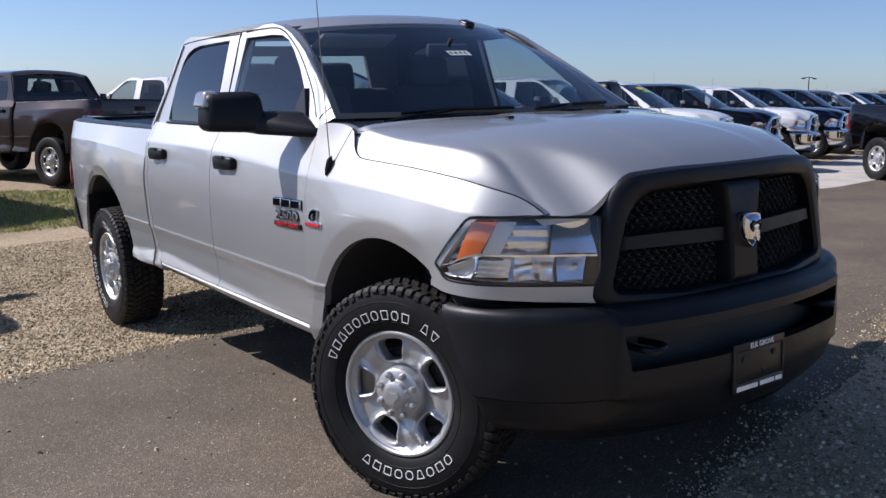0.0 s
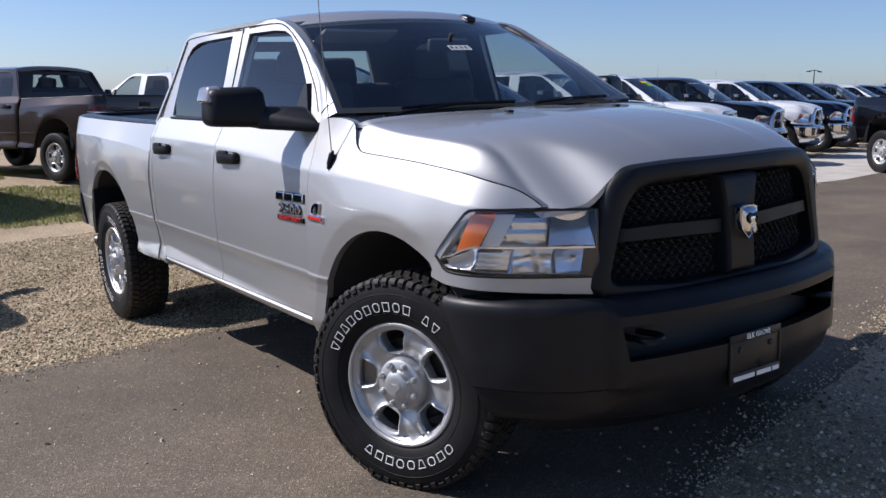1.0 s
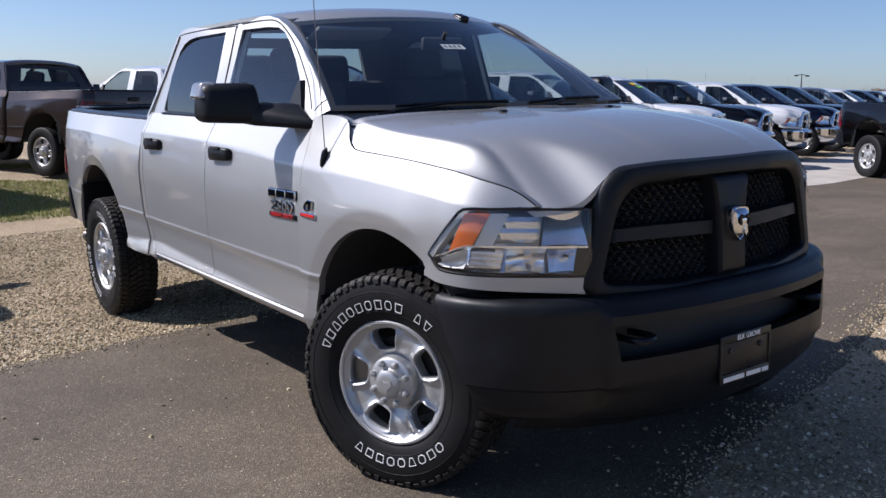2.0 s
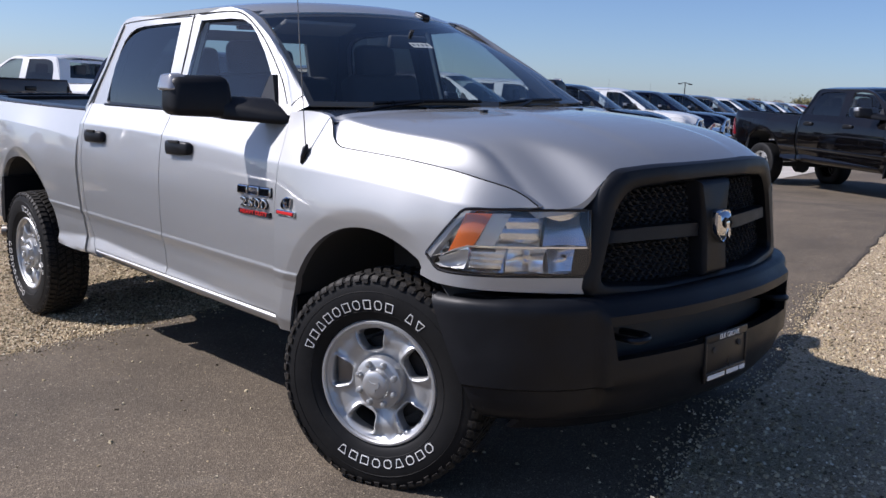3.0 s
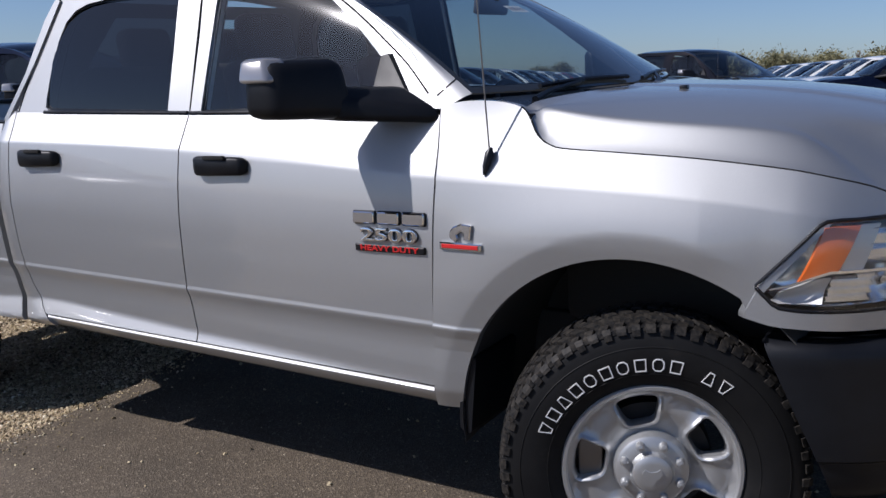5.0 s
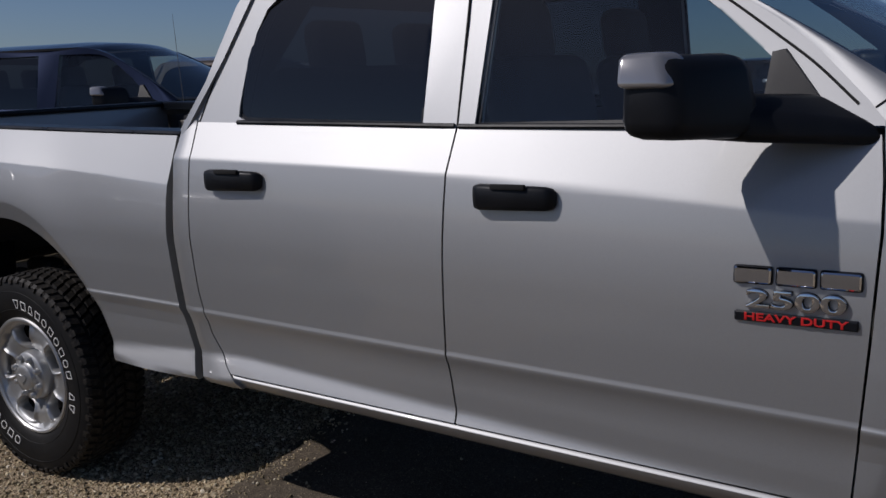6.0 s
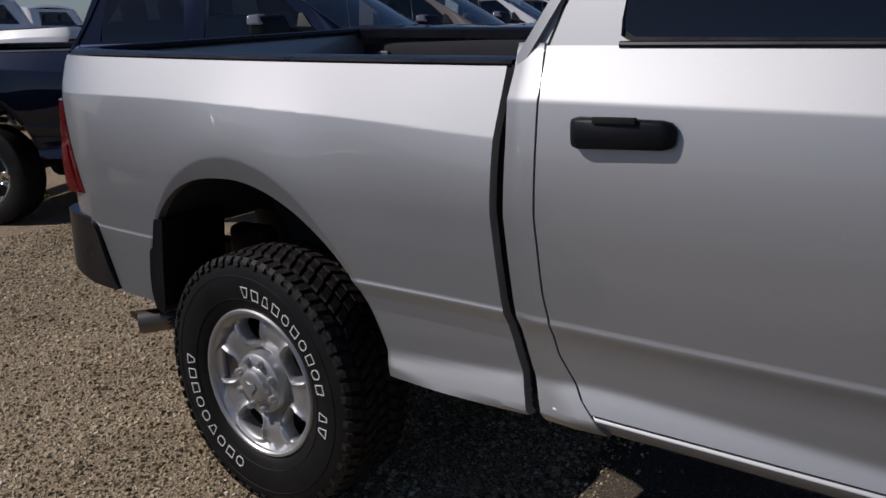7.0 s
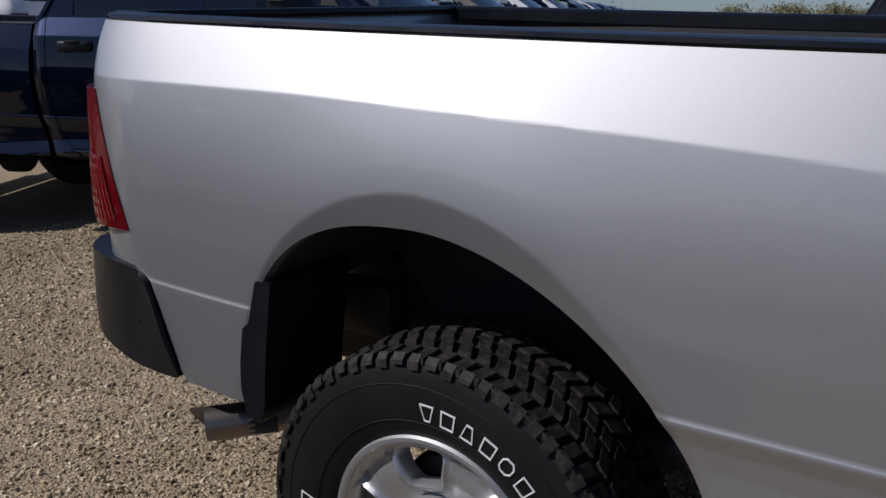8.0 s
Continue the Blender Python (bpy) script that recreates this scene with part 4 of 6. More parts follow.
    for q, v, glow in ((0.14, 0.25, CHROME), (0.35, 0.24, CHROME), (0.56, 0.24, AMBER)):
        c = Vector(at(q, v, 0.075))
        o = (Vector(at(q, v, 0.0)) - c).normalized()
        part("bulb", tube([c, c + o * 0.02, c + o * 0.034], [0.011, 0.012, 0.004], 10), glow, lamp)
    return lamp


def mirror(s, truck, detail):
    """A towing mirror: triangular sail base, a broad arm and a tall head with a lamp in its corner."""
    sail = [(0.765, 1.40), (0.785, 1.44), (0.885, 1.565), (0.912, 1.560), (0.920, 1.40)]
    base = part("mirror_sail", prism(sail, (), 0.05, lambda y, z, d: (s * (max(side_w(y, z) if z < 1.40 else glass_w(y, z), 0.84) + 0.008 - d + (0.010 if z < 1.5 else 0)), y, z)), BLACK, truck, "black door mirror on a broad arm", 30)

    def block(name, corners_in, corners_out, mat, bevel):
        bm = bmesh.new()
        vs = [bm.verts.new((s * x, y, z)) for x, y, z in corners_in + corners_out]
        n = len(corners_in)
        bm.faces.new(vs[:n][::-1])
        bm.faces.new(vs[n:])
        for k in range(n):
            bm.faces.new((vs[k], vs[(k + 1) % n], vs[n + (k + 1) % n], vs[n + k]))
        bmesh.ops.recalc_face_normals(bm, faces=bm.faces)
        bmesh.ops.bevel(bm, geom=bm.edges[:], offset=bevel, segments=3, profile=0.5, affect="EDGES")
        return part(name, bm, mat, base, sharp=50)
    arm_in = [(0.90, 0.655, 1.350), (0.90, 0.86, 1.366), (0.90, 0.89, 1.462), (0.90, 0.79, 1.466), (0.90, 0.668, 1.395)]
    arm_out = [(1.09, 0.895, 1.374), (1.09, 1.055, 1.383), (1.09, 1.06, 1.477), (1.09, 0.97, 1.478), (1.09, 0.905, 1.44)]
    block("mirror_arm", arm_in, arm_out, BLACK, 0.018)
    head_in = [(1.035, 0.865, 1.378), (1.035, 1.05, 1.382), (1.045, 1.05, 1.562), (1.045, 0.90, 1.560)]
    head_out = [(1.270, 0.985, 1.392), (1.275, 1.115, 1.395), (1.262, 1.115, 1.562), (1.258, 1.005, 1.560)]
    head = block("mirror_head", head_in, head_out, BLACK, 0.036)
    lens_in = [(1.196, 0.968, 1.496), (1.196, 1.06, 1.496), (1.205, 1.07, 1.568), (1.205, 0.995, 1.568)]
    lens_out = [(1.276, 1.008, 1.496), (1.284, 1.116, 1.496), (1.260, 1.116, 1.568), (1.252, 1.035, 1.568)]
    block("mirror_lamp", lens_in, lens_out, MIRROR_LAMP, 0.014)
    face = [(s * 1.075, 1.062, 1.415), (s * 1.235, 1.109, 1.42), (s * 1.230, 1.109, 1.535), (s * 1.075, 1.062, 1.535)]
    part("mirror_glass", lip(shape(face, [(0, 1, 2, 3)]), (0, -0.012, 0)), CHROME, head, "silvered mirror glass")
    return base


def seat(x, y, truck, w=0.52, rows=1):
    ob = part("seat_cushion", box((w, 0.50, 0.18), (x, y - 0.05, 0.98), 0.05, None, 3), CLOTH, truck, "gray cloth seat")
    part("seat_back", box((w, 0.16, 0.62), (x, y + 0.26, 1.28), 0.06, (-12, 0, 0), 3), CLOTH, ob)
    for k in range(rows):
        cx = x + (k - (rows - 1) / 2) * 0.55
        part("headrest", box((0.27, 0.11, 0.20), (cx, y + 0.36, 1.66), 0.045, (-8, 0, 0), 3), CLOTH, ob)
    return ob


def cabin(truck, detail):
    dash = grid(lambda x, v: (x, (0.46 + 0.20 * (x / 0.88) ** 2) + [0.0, 0.20, 0.34, 0.40, 0.42][v], [1.385, 1.395, 1.38, 1.32, 1.0][v]), spread(-0.86, 0.86, 15), range(5))
    part("dashboard", lip(dash, (0, 0.0, -0.02)), TRIMGRAY, truck, "dark gray dashboard")
    ring = [(0.40 + 0.19 * math.cos(a), 1.05 + 0.10 * math.sin(a), 1.27 + 0.16 * math.sin(a)) for a in spread(0, math.tau, 33)]
    steer = part("steering_wheel", tube(ring, 0.016, 8, True), TRIMGRAY, truck, "black steering wheel")
    part("steering_hub", joined(box((0.34, 0.03, 0.045), (0.40, 1.045, 1.265), 0.012, (-30, 0, 0)), box((0.12, 0.05, 0.11), (0.40, 1.03, 1.26), 0.02, (-30, 0, 0)), tube([(0.40, 1.03, 1.26), (0.40, 0.78, 1.15)], 0.03, 10)), TRIMGRAY, steer)
    seat(-0.42, 1.42, truck)
    seat(0.42, 1.42, truck)
    seat(0.0, 2.30, truck, 1.36, 2)
    if not detail:
        return
    part("centre_console", box((0.26, 0.50, 0.20), (0, 1.40, 1.0), 0.04), TRIMGRAY, truck)
    part("cabin_floor", box((1.70, 2.1, 0.06), (0, 1.75, 0.72), 0.01), DARK, truck)
    for s in (-1, 1):
        part("door_card", box((0.05, 2.0, 0.62), (s * 0.865, 1.72, 1.06), 0.02), TRIMGRAY, truck)
        part("pillar_trim", box((0.05, 0.10, 0.48), (s * 0.80, 1.765, 1.62), 0.01, (0, s * -16, 0)), TRIMGRAY, truck)
    roof_in = grid(lambda x, y: (x * (0.70 - 0.06 * max(0, (1.6 - y) / 0.4)), y, 1.862 + 0.035 * (1 - x * x)), spread(-1, 1, 9), spread(1.34, 2.48, 6))
    part("headliner", lip(roof_in, (0, 0, 0.01)), HEADLINER, truck)
    part("rear_view_mirror", joined(box((0.24, 0.03, 0.065), (0, 0.98, 1.735), 0.012, (12, 0, 0)), tube([(0, 0.98, 1.74), (0, 0.94, 1.79)], 0.010, 8)), TRIMGRAY, truck)
    part("sun_visor", box((0.42, 0.14, 0.02), (-0.36, 1.27, 1.80), 0.008, (-20, 0, 0)), HEADLINER, truck)


def windscreen_at(x, v):
    """x from -1 to 1 across, v from 0 at the cowl to 1 at the roof."""
    yb, zb_, wb = 0.40 + 0.175 * x * x, 1.425 + 0.01 * x * x, 0.872
    yt, zt, wt = 1.165 + 0.165 * x * x, 1.882 - 0.025 * x * x, 0.645
    bow = 0.018 * math.sin(math.pi * v)
    return (x * (wb + (wt - wb) * v) , yb + (yt - yb) * v - bow * 0.5, zb_ + (zt - zb_) * v + bow)


hood_centre_z = eased([(-0.85, 1.215), (-0.757, 1.262), (-0.66, 1.302), (-0.58, 1.325), (-0.45, 1.358), (-0.30, 1.384), (-0.16, 1.400), (0.0, 1.411), (0.25, 1.421), (0.42, 1.428), (0.55, 1.432)], 6)
hood_ridge_z = eased([(-0.85, 1.16), (-0.75, 1.205), (-0.66, 1.243), (-0.58, 1.272), (-0.40, 1.308), (-0.20, 1.334), (0.0, 1.350), (0.15, 1.364), (0.30, 1.388), (0.42, 1.408), (0.55, 1.42)], 6)
hood_front = eased([(0.0, -0.757), (0.2, -0.748), (0.40, -0.722), (0.52, -0.694), (0.60, -0.676), (0.68, -0.648), (0.76, -0.592), (0.80, -0.55)], 4)
nose_edge = eased([(0.0, 1.247), (0.30, 1.245), (0.47, 1.237), (0.52, 1.222), (0.58, 1.160), (0.625, 1.118), (0.66, 1.112), (0.80, 1.112)], 6)
hood_rear = curve([(0.0, 0.335), (0.5, 0.355), (0.898, 0.405)])


def hood(truck, paint):
    def at(u, v):
        # u across from -1 to 1, v from 0 at the rear to 1 at the nose
        a = abs(u)
        y_edge = 0.405 + (-0.594 - 0.405) * v
        z_edge = seam_z(y_edge)
        w_edge = fender_w(y_edge, z_edge) - 0.004
        x = a * w_edge
        y_r, y_f = hood_rear(x), hood_front(min(x, 0.755))
        y = y_r + (y_f - y_r) * v
        # a low dome, a nearly flat top, a ridge, then a steep side that eases into a ledge at the seam
        ar = 0.932 - 0.175 * v**5
        zr = max(hood_ridge_z(y), z_edge + 0.02)
        zc = max(hood_centre_z(y), zr + 0.004)
        step = 1 / (1 + math.exp((a - 0.20 - 0.14 * v) / 0.014))
        flat = zr + (zc - zr) * (1 - (a / ar) ** (2.2 + 1.6 * (1 - v) ** 3)) - 0.006 + 0.006 * step
        t = (a - ar) / (1 - ar)
        side = zr - (zr - z_edge) * (1 - max(0.0, 1 - t) ** 1.4) if t > 0 else zr - 1.4 * (zr - z_edge) * t
        z = 0.5 * (flat + side - math.sqrt((flat - side) ** 2 + 0.012**2))
        z -= 0.006 * (1 - math.sqrt(max(0.0, 1 - (max(0.0, a - 0.985) / 0.015) ** 2)))
        # a slanting face comes down onto the lamp and the grille
        cap = nose_edge(x) + 0.8 * (y - y_f)
        z = 0.5 * (z + cap - math.sqrt((z - cap) ** 2 + 0.030**2))
        return (math.copysign(x, u), y, z)
    us = [math.copysign(1 - (1 - abs(k)) ** 1.7, k) for k in spread(-1, 1, 151)]
    vs = spread(0, 0.80, 28) + [0.80 + 0.20 * math.sin(math.pi / 2 * k / 16) for k in range(1, 17)]
    ob = part("hood", lip(grid(at, us, vs), (0, 0.0, -0.022)), paint, truck, "broad domed hood", 38)
    for s in (-1, 1):
        line = [(s * (fender_w(y, seam_z(y)) - 0.003), y, seam_z(y) + 0.0005) for y in spread(-0.594, 0.405, 60)]
        part("hood_gap", tube(line, 0.0032, 6), SEAM, ob)
        part("washer_jet", box((0.03, 0.025, 0.012), (s * 0.31, 0.12, hood_centre_z(0.12) - 0.004), 0.004), SATIN, ob)
    return ob


def build_truck(name, label, paint, m, detail, chrome=False, group="", steer=0.0):
    t = root(name, label, "pickup truck", m, group)
    trim = CHROME if chrome else BLACK
    f_low = arch_low(FRONT_ARCH, 0.87, 0.485)
    for s in (-1, 1):
        # front fender
        edge = curve([(-0.60, 1.113), (-0.44, 1.108), (-0.30, 0.946), (-0.245, 0.870)])
        ys = spread(-0.594, -0.25, 24) + arch_ys(FRONT_ARCH, -0.245, 0.594) + spread(0.595, 0.69, 12 if detail else 5)
        if detail:
            ys = sorted(ys + spread(-0.20, 0.55, 80))
        ys = sorted(set(round(y, 4) for y in ys))
        front_line = curve([(0.45, 0.700), (0.57, 0.688), (0.97, 0.660), (1.18, 0.650), (1.28, 0.655), (1.39, 0.668)])
        low = lambda y: edge(y) if y < -0.245 else f_low(y)

        def squeeze(y, z):
            return min(y, front_line(z) - 0.004)

        def fender_at(y, row):
            level, part_up = row
            z = level + RAKE * (y - 1.7)
            top = seam_z(min(y, 0.65))
            fold_z = min(1.0 + fender_fold(y) * (crown_z(y) - 1.0), top - 0.006)
            if part_up > 0:
                z = z + (fold_z - z) * part_up / 0.5 if part_up <= 0.5 else fold_z + (top - fold_z) * (part_up - 0.5) / 0.5
            z = max(z, low(y))
            z = min(z, max(top, low(y)))
            return (s * fender_w(y, z), y, z)
        rows = [(v, 0.0) for v in BED_LEVELS if v <= 1.06] + [(1.06, k) for k in (0.04, 0.08, 0.12, 0.16, 0.2, 0.25, 0.3, 0.35, 0.4, 0.44, 0.47, 0.5, 0.53, 0.6, 0.7, 0.8, 0.9, 1.0)]
        bm = grid(fender_at, ys, rows)
        bmesh.ops.remove_doubles(bm, verts=bm.verts, dist=0.0004)
        lip(bm, (-s * 0.03, 0, 0))
        for v in bm.verts:
            v.co.y = squeeze(v.co.y, v.co.z)
        part("front_fender", bm, paint, t, sharp=32)
        # doors
        gap_b = curve([(0.5, 1.720), (0.60, 1.722), (0.78, 1.742), (1.11, 1.735), (1.25, 1.731), (1.41, 1.730)])
        gap_r = curve([(0.55, 2.560), (0.575, 2.575), (0.62, 2.625), (0.72, 2.690), (0.86, 2.722), (1.05, 2.738), (1.22, 2.735), (1.32, 2.735), (1.42, 2.752)])
        for nm, first, second, a, b in (("front_door", front_line, gap_b, 0.003, -0.003), ("rear_door", gap_b, gap_r, 0.003, -0.003)):
            def door_at(u, level):
                y = 1.2 if nm == "front_door" else 2.2
                for _ in range(2):
                    z = max(level + RAKE * (y - 1.7), sill(y))
                    y = first(z) + a + (second(z) + b - first(z) - a) * u
                z = min(max(level + RAKE * (y - 1.7), sill(y)), 1.399 + RAKE * (y - 1.7))
                return (s * side_w(y, z), y, z)
            bm = grid(door_at, spread(0, 1, 15), [v for v in LEVELS if v >= 0.56])
            bmesh.ops.remove_doubles(bm, verts=bm.verts, dist=0.0004)
            door = part(nm, lip(bm, (-s * 0.03, 0, 0)), paint, t, sharp=32)
            handle(s, *((1.517, 1.224) if nm == "front_door" else (2.523, 1.243)), door)
        # rear cab corner and sill
        cab_edge = curve([(0.5, 2.71), (0.55, 2.73), (0.67, 2.774), (0.82, 2.812), (1.04, 2.831), (1.21, 2.824), (1.37, 2.826), (1.41, 2.832)])

        def corner_at(u, level):
            y = 2.75
            z = max(level + RAKE * (y - 1.7), 0.545)
            y = gap_r(z) + 0.003 + (cab_edge(z) - gap_r(z) - 0.003) * u
            z = min(z, 1.405 + RAKE * (y - 1.7))
            return (s * (side_w(y, z) - 0.012 * max(0, u - 0.5) * 2), y, z)
        part("cab_corner", lip(grid(corner_at, spread(0, 1, 5), [v for v in LEVELS if v > 0.51]), (-s * 0.08, 0, 0)), paint, t, sharp=32)

        sill_w = curve([(0, 0.983), (0.05, 0.9895), (0.1, 0.992), (0.2, 0.990), (0.45, 0.976), (0.7, 0.950), (1, 0.885)])

        def rocker_at(y, v):
            z = sill(y) - 0.006 - 0.085 * v
            return (s * (sill_w(v) - 0.004 + 0.017 * min(1.0, (y - 0.66) / 1.9) * (1 - v)), y, z - (0.004 if v == 1 else 0))
        part("rocker_panel", lip(grid(rocker_at, spread(0.692, 2.70, 9), [0, 0.05, 0.1, 0.2, 0.45, 0.7, 1]), (-s * 0.04, 0, 0)), paint, t, sharp=32)
        part("door_sill_gap", box((0.02, 2.0, 0.05), (s * 0.95, 1.68, 0.575), 0, (1.4, 0, 0)), SEAM, t)
        cab_side(s, t, paint, detail)
        # A pillar
        def pillar(v, k):
            wx, wy, wz = windscreen_at(s, v)
            seam = CAB_OUTLINE[:9]
            i = v * (len(seam) - 1)
            j = min(int(i), len(seam) - 2)
            y = seam[j][0] + (seam[j + 1][0] - seam[j][0]) * (i - j)
            z = seam[j][1] + (seam[j + 1][1] - seam[j][1]) * (i - j)
            px, py, pz = s * glass_w(y, z), y, z
            b = math.sin(math.pi * k) * 0.007
            return (wx + (px - wx) * k + s * b, wy + (py - wy) * k - b, wz + (pz - wz) * k + b * 0.4)
        part("windscreen_pillar", lip(grid(pillar, spread(0, 1, 17), spread(0, 1, 6)), (-s * 0.03, 0.02, 0)), paint, t)
        if detail:
            joint = [pillar(0.09, k) for k in spread(0.0, 1.0, 6)]
            part("pillar_joint", tube([(x + s * 0.001, y - 0.001, z) for x, y, z in joint], 0.0022, 6), SEAM, t)
        part("pillar_cover", grid(lambda v, k: tuple(Vector(pillar(v, k)) + Vector((-s * 0.016, 0.016, -0.012))), spread(0.02, 0.98, 13), spread(0, 1, 5)), TRIMGRAY, t)
        # bed side
        bed_edge = curve([(0.5, 2.765), (0.58, 2.785), (0.68, 2.815), (0.82, 2.852), (1.04, 2.872), (1.21, 2.868), (1.37, 2.860), (1.42, 2.860)])
        foot = curve([(2.7, 0.545), (3.24, 0.555), (4.29, 0.60), (4.505, 0.605), (4.525, 0.63), (4.60, 0.838), (4.66, 0.866), (5.0, 0.870)])
        ys = [2.77, 2.80, 2.83, 2.86, 2.9, 2.95, 3.0, 3.04, 3.08, 3.12, 3.16, 3.2, 3.22, 3.235] + [3.83 - 0.60 * math.cos(a) for a in spread(0.03, math.pi / 2, 34)] + [3.83 + 0.475 * math.sin(a) for a in spread(0.05, math.pi / 2 - 0.02, 30)] + [4.305, 4.33, 4.40, 4.46, 4.505, 4.515] + spread(4.525, 4.60, 6) + spread(4.615, 4.945, 14)
        ys = sorted(set(round(y, 4) for y in ys + (spread(3.24, 4.29, 150) if detail else [])))

        def bed_low(y):
            return max(rear_arch_z(y), foot(y))
        bm = side_panel(s, ys, bed_low, bed_top, bed_w, levels=BED_LEVELS if detail else LEVELS)
        for v in bm.verts:
            v.co.y = max(v.co.y, bed_edge(v.co.z))
            v.co.y -= tail_lean(v.co.y, v.co.z)
        part("bed_side", bm, paint, t, sharp=32)
        seal = grid(lambda z, k: (s * (min(side_w(2.83, z), bed_w(2.9, z)) - 0.055), cab_edge(z) - 0.012 + (bed_edge(z) - cab_edge(z) + 0.026) * k, z), spread(0.58, 1.35, 15), [0, 1])
        part("bed_gap", lip(seal, (-s * 0.02, 0, 0)), SEAM, t)
        rail = grid(lambda y, v: (s * (1 if y < 4.77 else 0.97 if y < 4.83 else 0.91) * [0.903, 0.908, 0.900, 0.87, 0.80, 0.785, 0.785][v], y, bed_top(y) + [-0.004, 0.006, 0.014, 0.017, 0.016, 0.008, -0.03][v]), [2.846, 2.86, 3.4, 4.0, 4.6, 4.78, 4.835, 4.862], range(7))
        part("bed_rail_cap", rail, SATIN, t, "black plastic bed rail cap")
        inner = grid(lambda y, v: (s * [0.79, 0.785, 0.80, 0.80, 0.785][v], y, [1.375, 1.33, 1.26, 1.18, 1.115][v]), spread(2.87, 4.90, 7), range(5))
        part("bed_inner_wall", lip(inner, (s * 0.03, 0, 0)), LINER if detail else paint, t)
        # tail lamp on the rear corner
        def tail(q, v):
            z = 0.952 + 0.325 * v
            y0 = 4.668 + 0.130 * v
            y = y0 + (4.94 - y0) * q
            return (s * (bed_w(y, z) + 0.004 + 0.024 * math.sin(math.pi * min(1, q * 0.8)) ** 1.5), y + 0.012 * q - tail_lean(y, z), z)
        tl = part("tail_lamp", lip(grid(tail, spread(0, 1, 11), spread(0, 1, 8)), (-s * 0.012, 0, 0)), RED, t, "dark red tail lamp lens")
        if detail:
            glow = grid(lambda q, v: tuple(Vector(tail(0.14 + 0.78 * q, 0.05 + 0.47 * v)) + Vector((s * (0.0012 + 0.0022 * math.sin(math.pi * v) + 0.0007 * math.cos(q * 75) + 0.0006 * math.cos(v * 40)), 0, 0))), spread(0, 1, 61), spread(0, 1, 31))
            part("reflex_panel", lip(glow, (-s * 0.006, 0, 0)), REDBRIGHT, tl, "ribbed brighter red reflex panel", sharp=60)
        # arch liners and flaps
        for arch, x1 in ((FRONT_ARCH, 0.97), (REAR_ARCH, 0.955)):
            if arch is REAR_ARCH:
                line = [(y, rear_arch_z(y)) for y in [3.2305] + [3.83 - 0.599 * math.cos(a) for a in spread(0.02, math.pi / 2, 13)] + [3.83 + 0.474 * math.sin(a) for a in spread(0.06, math.pi / 2, 16)] if rear_arch_z(y) > (0.52 if y < 3.83 else 0.80)]
            else:
                line = [(arch[0] + (ARCH_R + 0.001) * math.cos(a), arch[1] + (ARCH_R + 0.001) * math.sin(a)) for a in spread(-0.15, math.pi + 0.1, 31)]
            wide = fender_w if arch is FRONT_ARCH else bed_w
            liner = grid(lambda p, k: (s * ((wide(p[0], max(p[1], 0.62)) - 0.006) if k == 0 else (0.90, 0.45)[k - 1]), p[0], p[1] + 0.002 + (0.012 if k == 1 else 0.03 if k == 2 else 0)), line, range(3))
            part("wheel_arch_liner", lip(liner, (0, 0, 0.004)), DARK, t)
            if detail:
                part("arch_inner_wall", prism([(y, z + 0.03) for y, z in line if arch is FRONT_ARCH or y < 3.83 or z > 0.80] + ([] if arch is FRONT_ARCH else [(4.0, 0.50)]), (), 0.01, lambda y, z, d: (s * (0.44 + d), y, z)), DARK, t)
        flap = rounded([(0.545, 0.655), (0.60, 0.66), (0.615, 0.42), (0.575, 0.405)], 0.015)
        part("mud_guard", prism([(a, b) for a, b in flap], (), 0.26, lambda y, z, d: (s * (0.972 - d), y, z)), BLACK, t)
        flap = rounded([(4.195, 0.90), (4.240, 0.90), (4.268, 0.80), (4.288, 0.786), (4.303, 0.70), (4.306, 0.64), (4.294, 0.585), (4.255, 0.565), (4.238, 0.60), (4.222, 0.74)], 0.008)
        part("mud_guard", prism(flap, (), 0.26, lambda y, z, d: (s * (0.988 - d), y, z)), BLACK, t)
        headlamp(s, t, detail)
        # painted strip below the lamp
        zl, zh = curve([(0, 0.812), (0.9, 0.845), (1.0, 0.862)]), curve([(0, 0.868), (0.80, 0.882), (0.885, 0.888), (0.955, 0.934), (1.0, 0.875)])

        def strip(q, v):
            x, y = NOSE_PLAN(q)
            return (s * x, y + 0.03 * (zl(q) - 0.98), zl(q) + (zh(q) - zl(q)) * v)
        part("lamp_apron", lip(grid(strip, spread(0.0, 1.0, 25), spread(0, 1, 4)), (-s * 0.02, 0.02, 0)), paint, t)
        mirror(s, t, detail)
        # rear bumper corner
        rb = [(4.606, 0.840), (4.65, 0.864), (4.90, 0.868), (5.06, 0.855), (5.055, 0.78), (4.98, 0.695), (4.86, 0.640), (4.70, 0.610), (4.522, 0.606)]
        bm = prism(dense_loop(rounded(rb, 0.03), 0.05), (), 0.30, lambda y, z, d: (s * (bumper_end_w(y) - d - 0.018 * max(0, (0.70 - z) / 0.1) ** 2 - (0.012 if z > 0.855 else 0)), y, z))
        part("rear_bumper_end", bm, CHROME if chrome else SATIN, t, sharp=45)
    hood(t, paint)
    grille(t, trim, detail)
    front_bumper(t, trim)
    # glass, roof, cab back
    scr = part("windscreen", grid(windscreen_at, spread(-1, 1, 21), spread(0, 1, 11)), SCREEN, t, "curved tinted windscreen")
    scr.visible_shadow = False
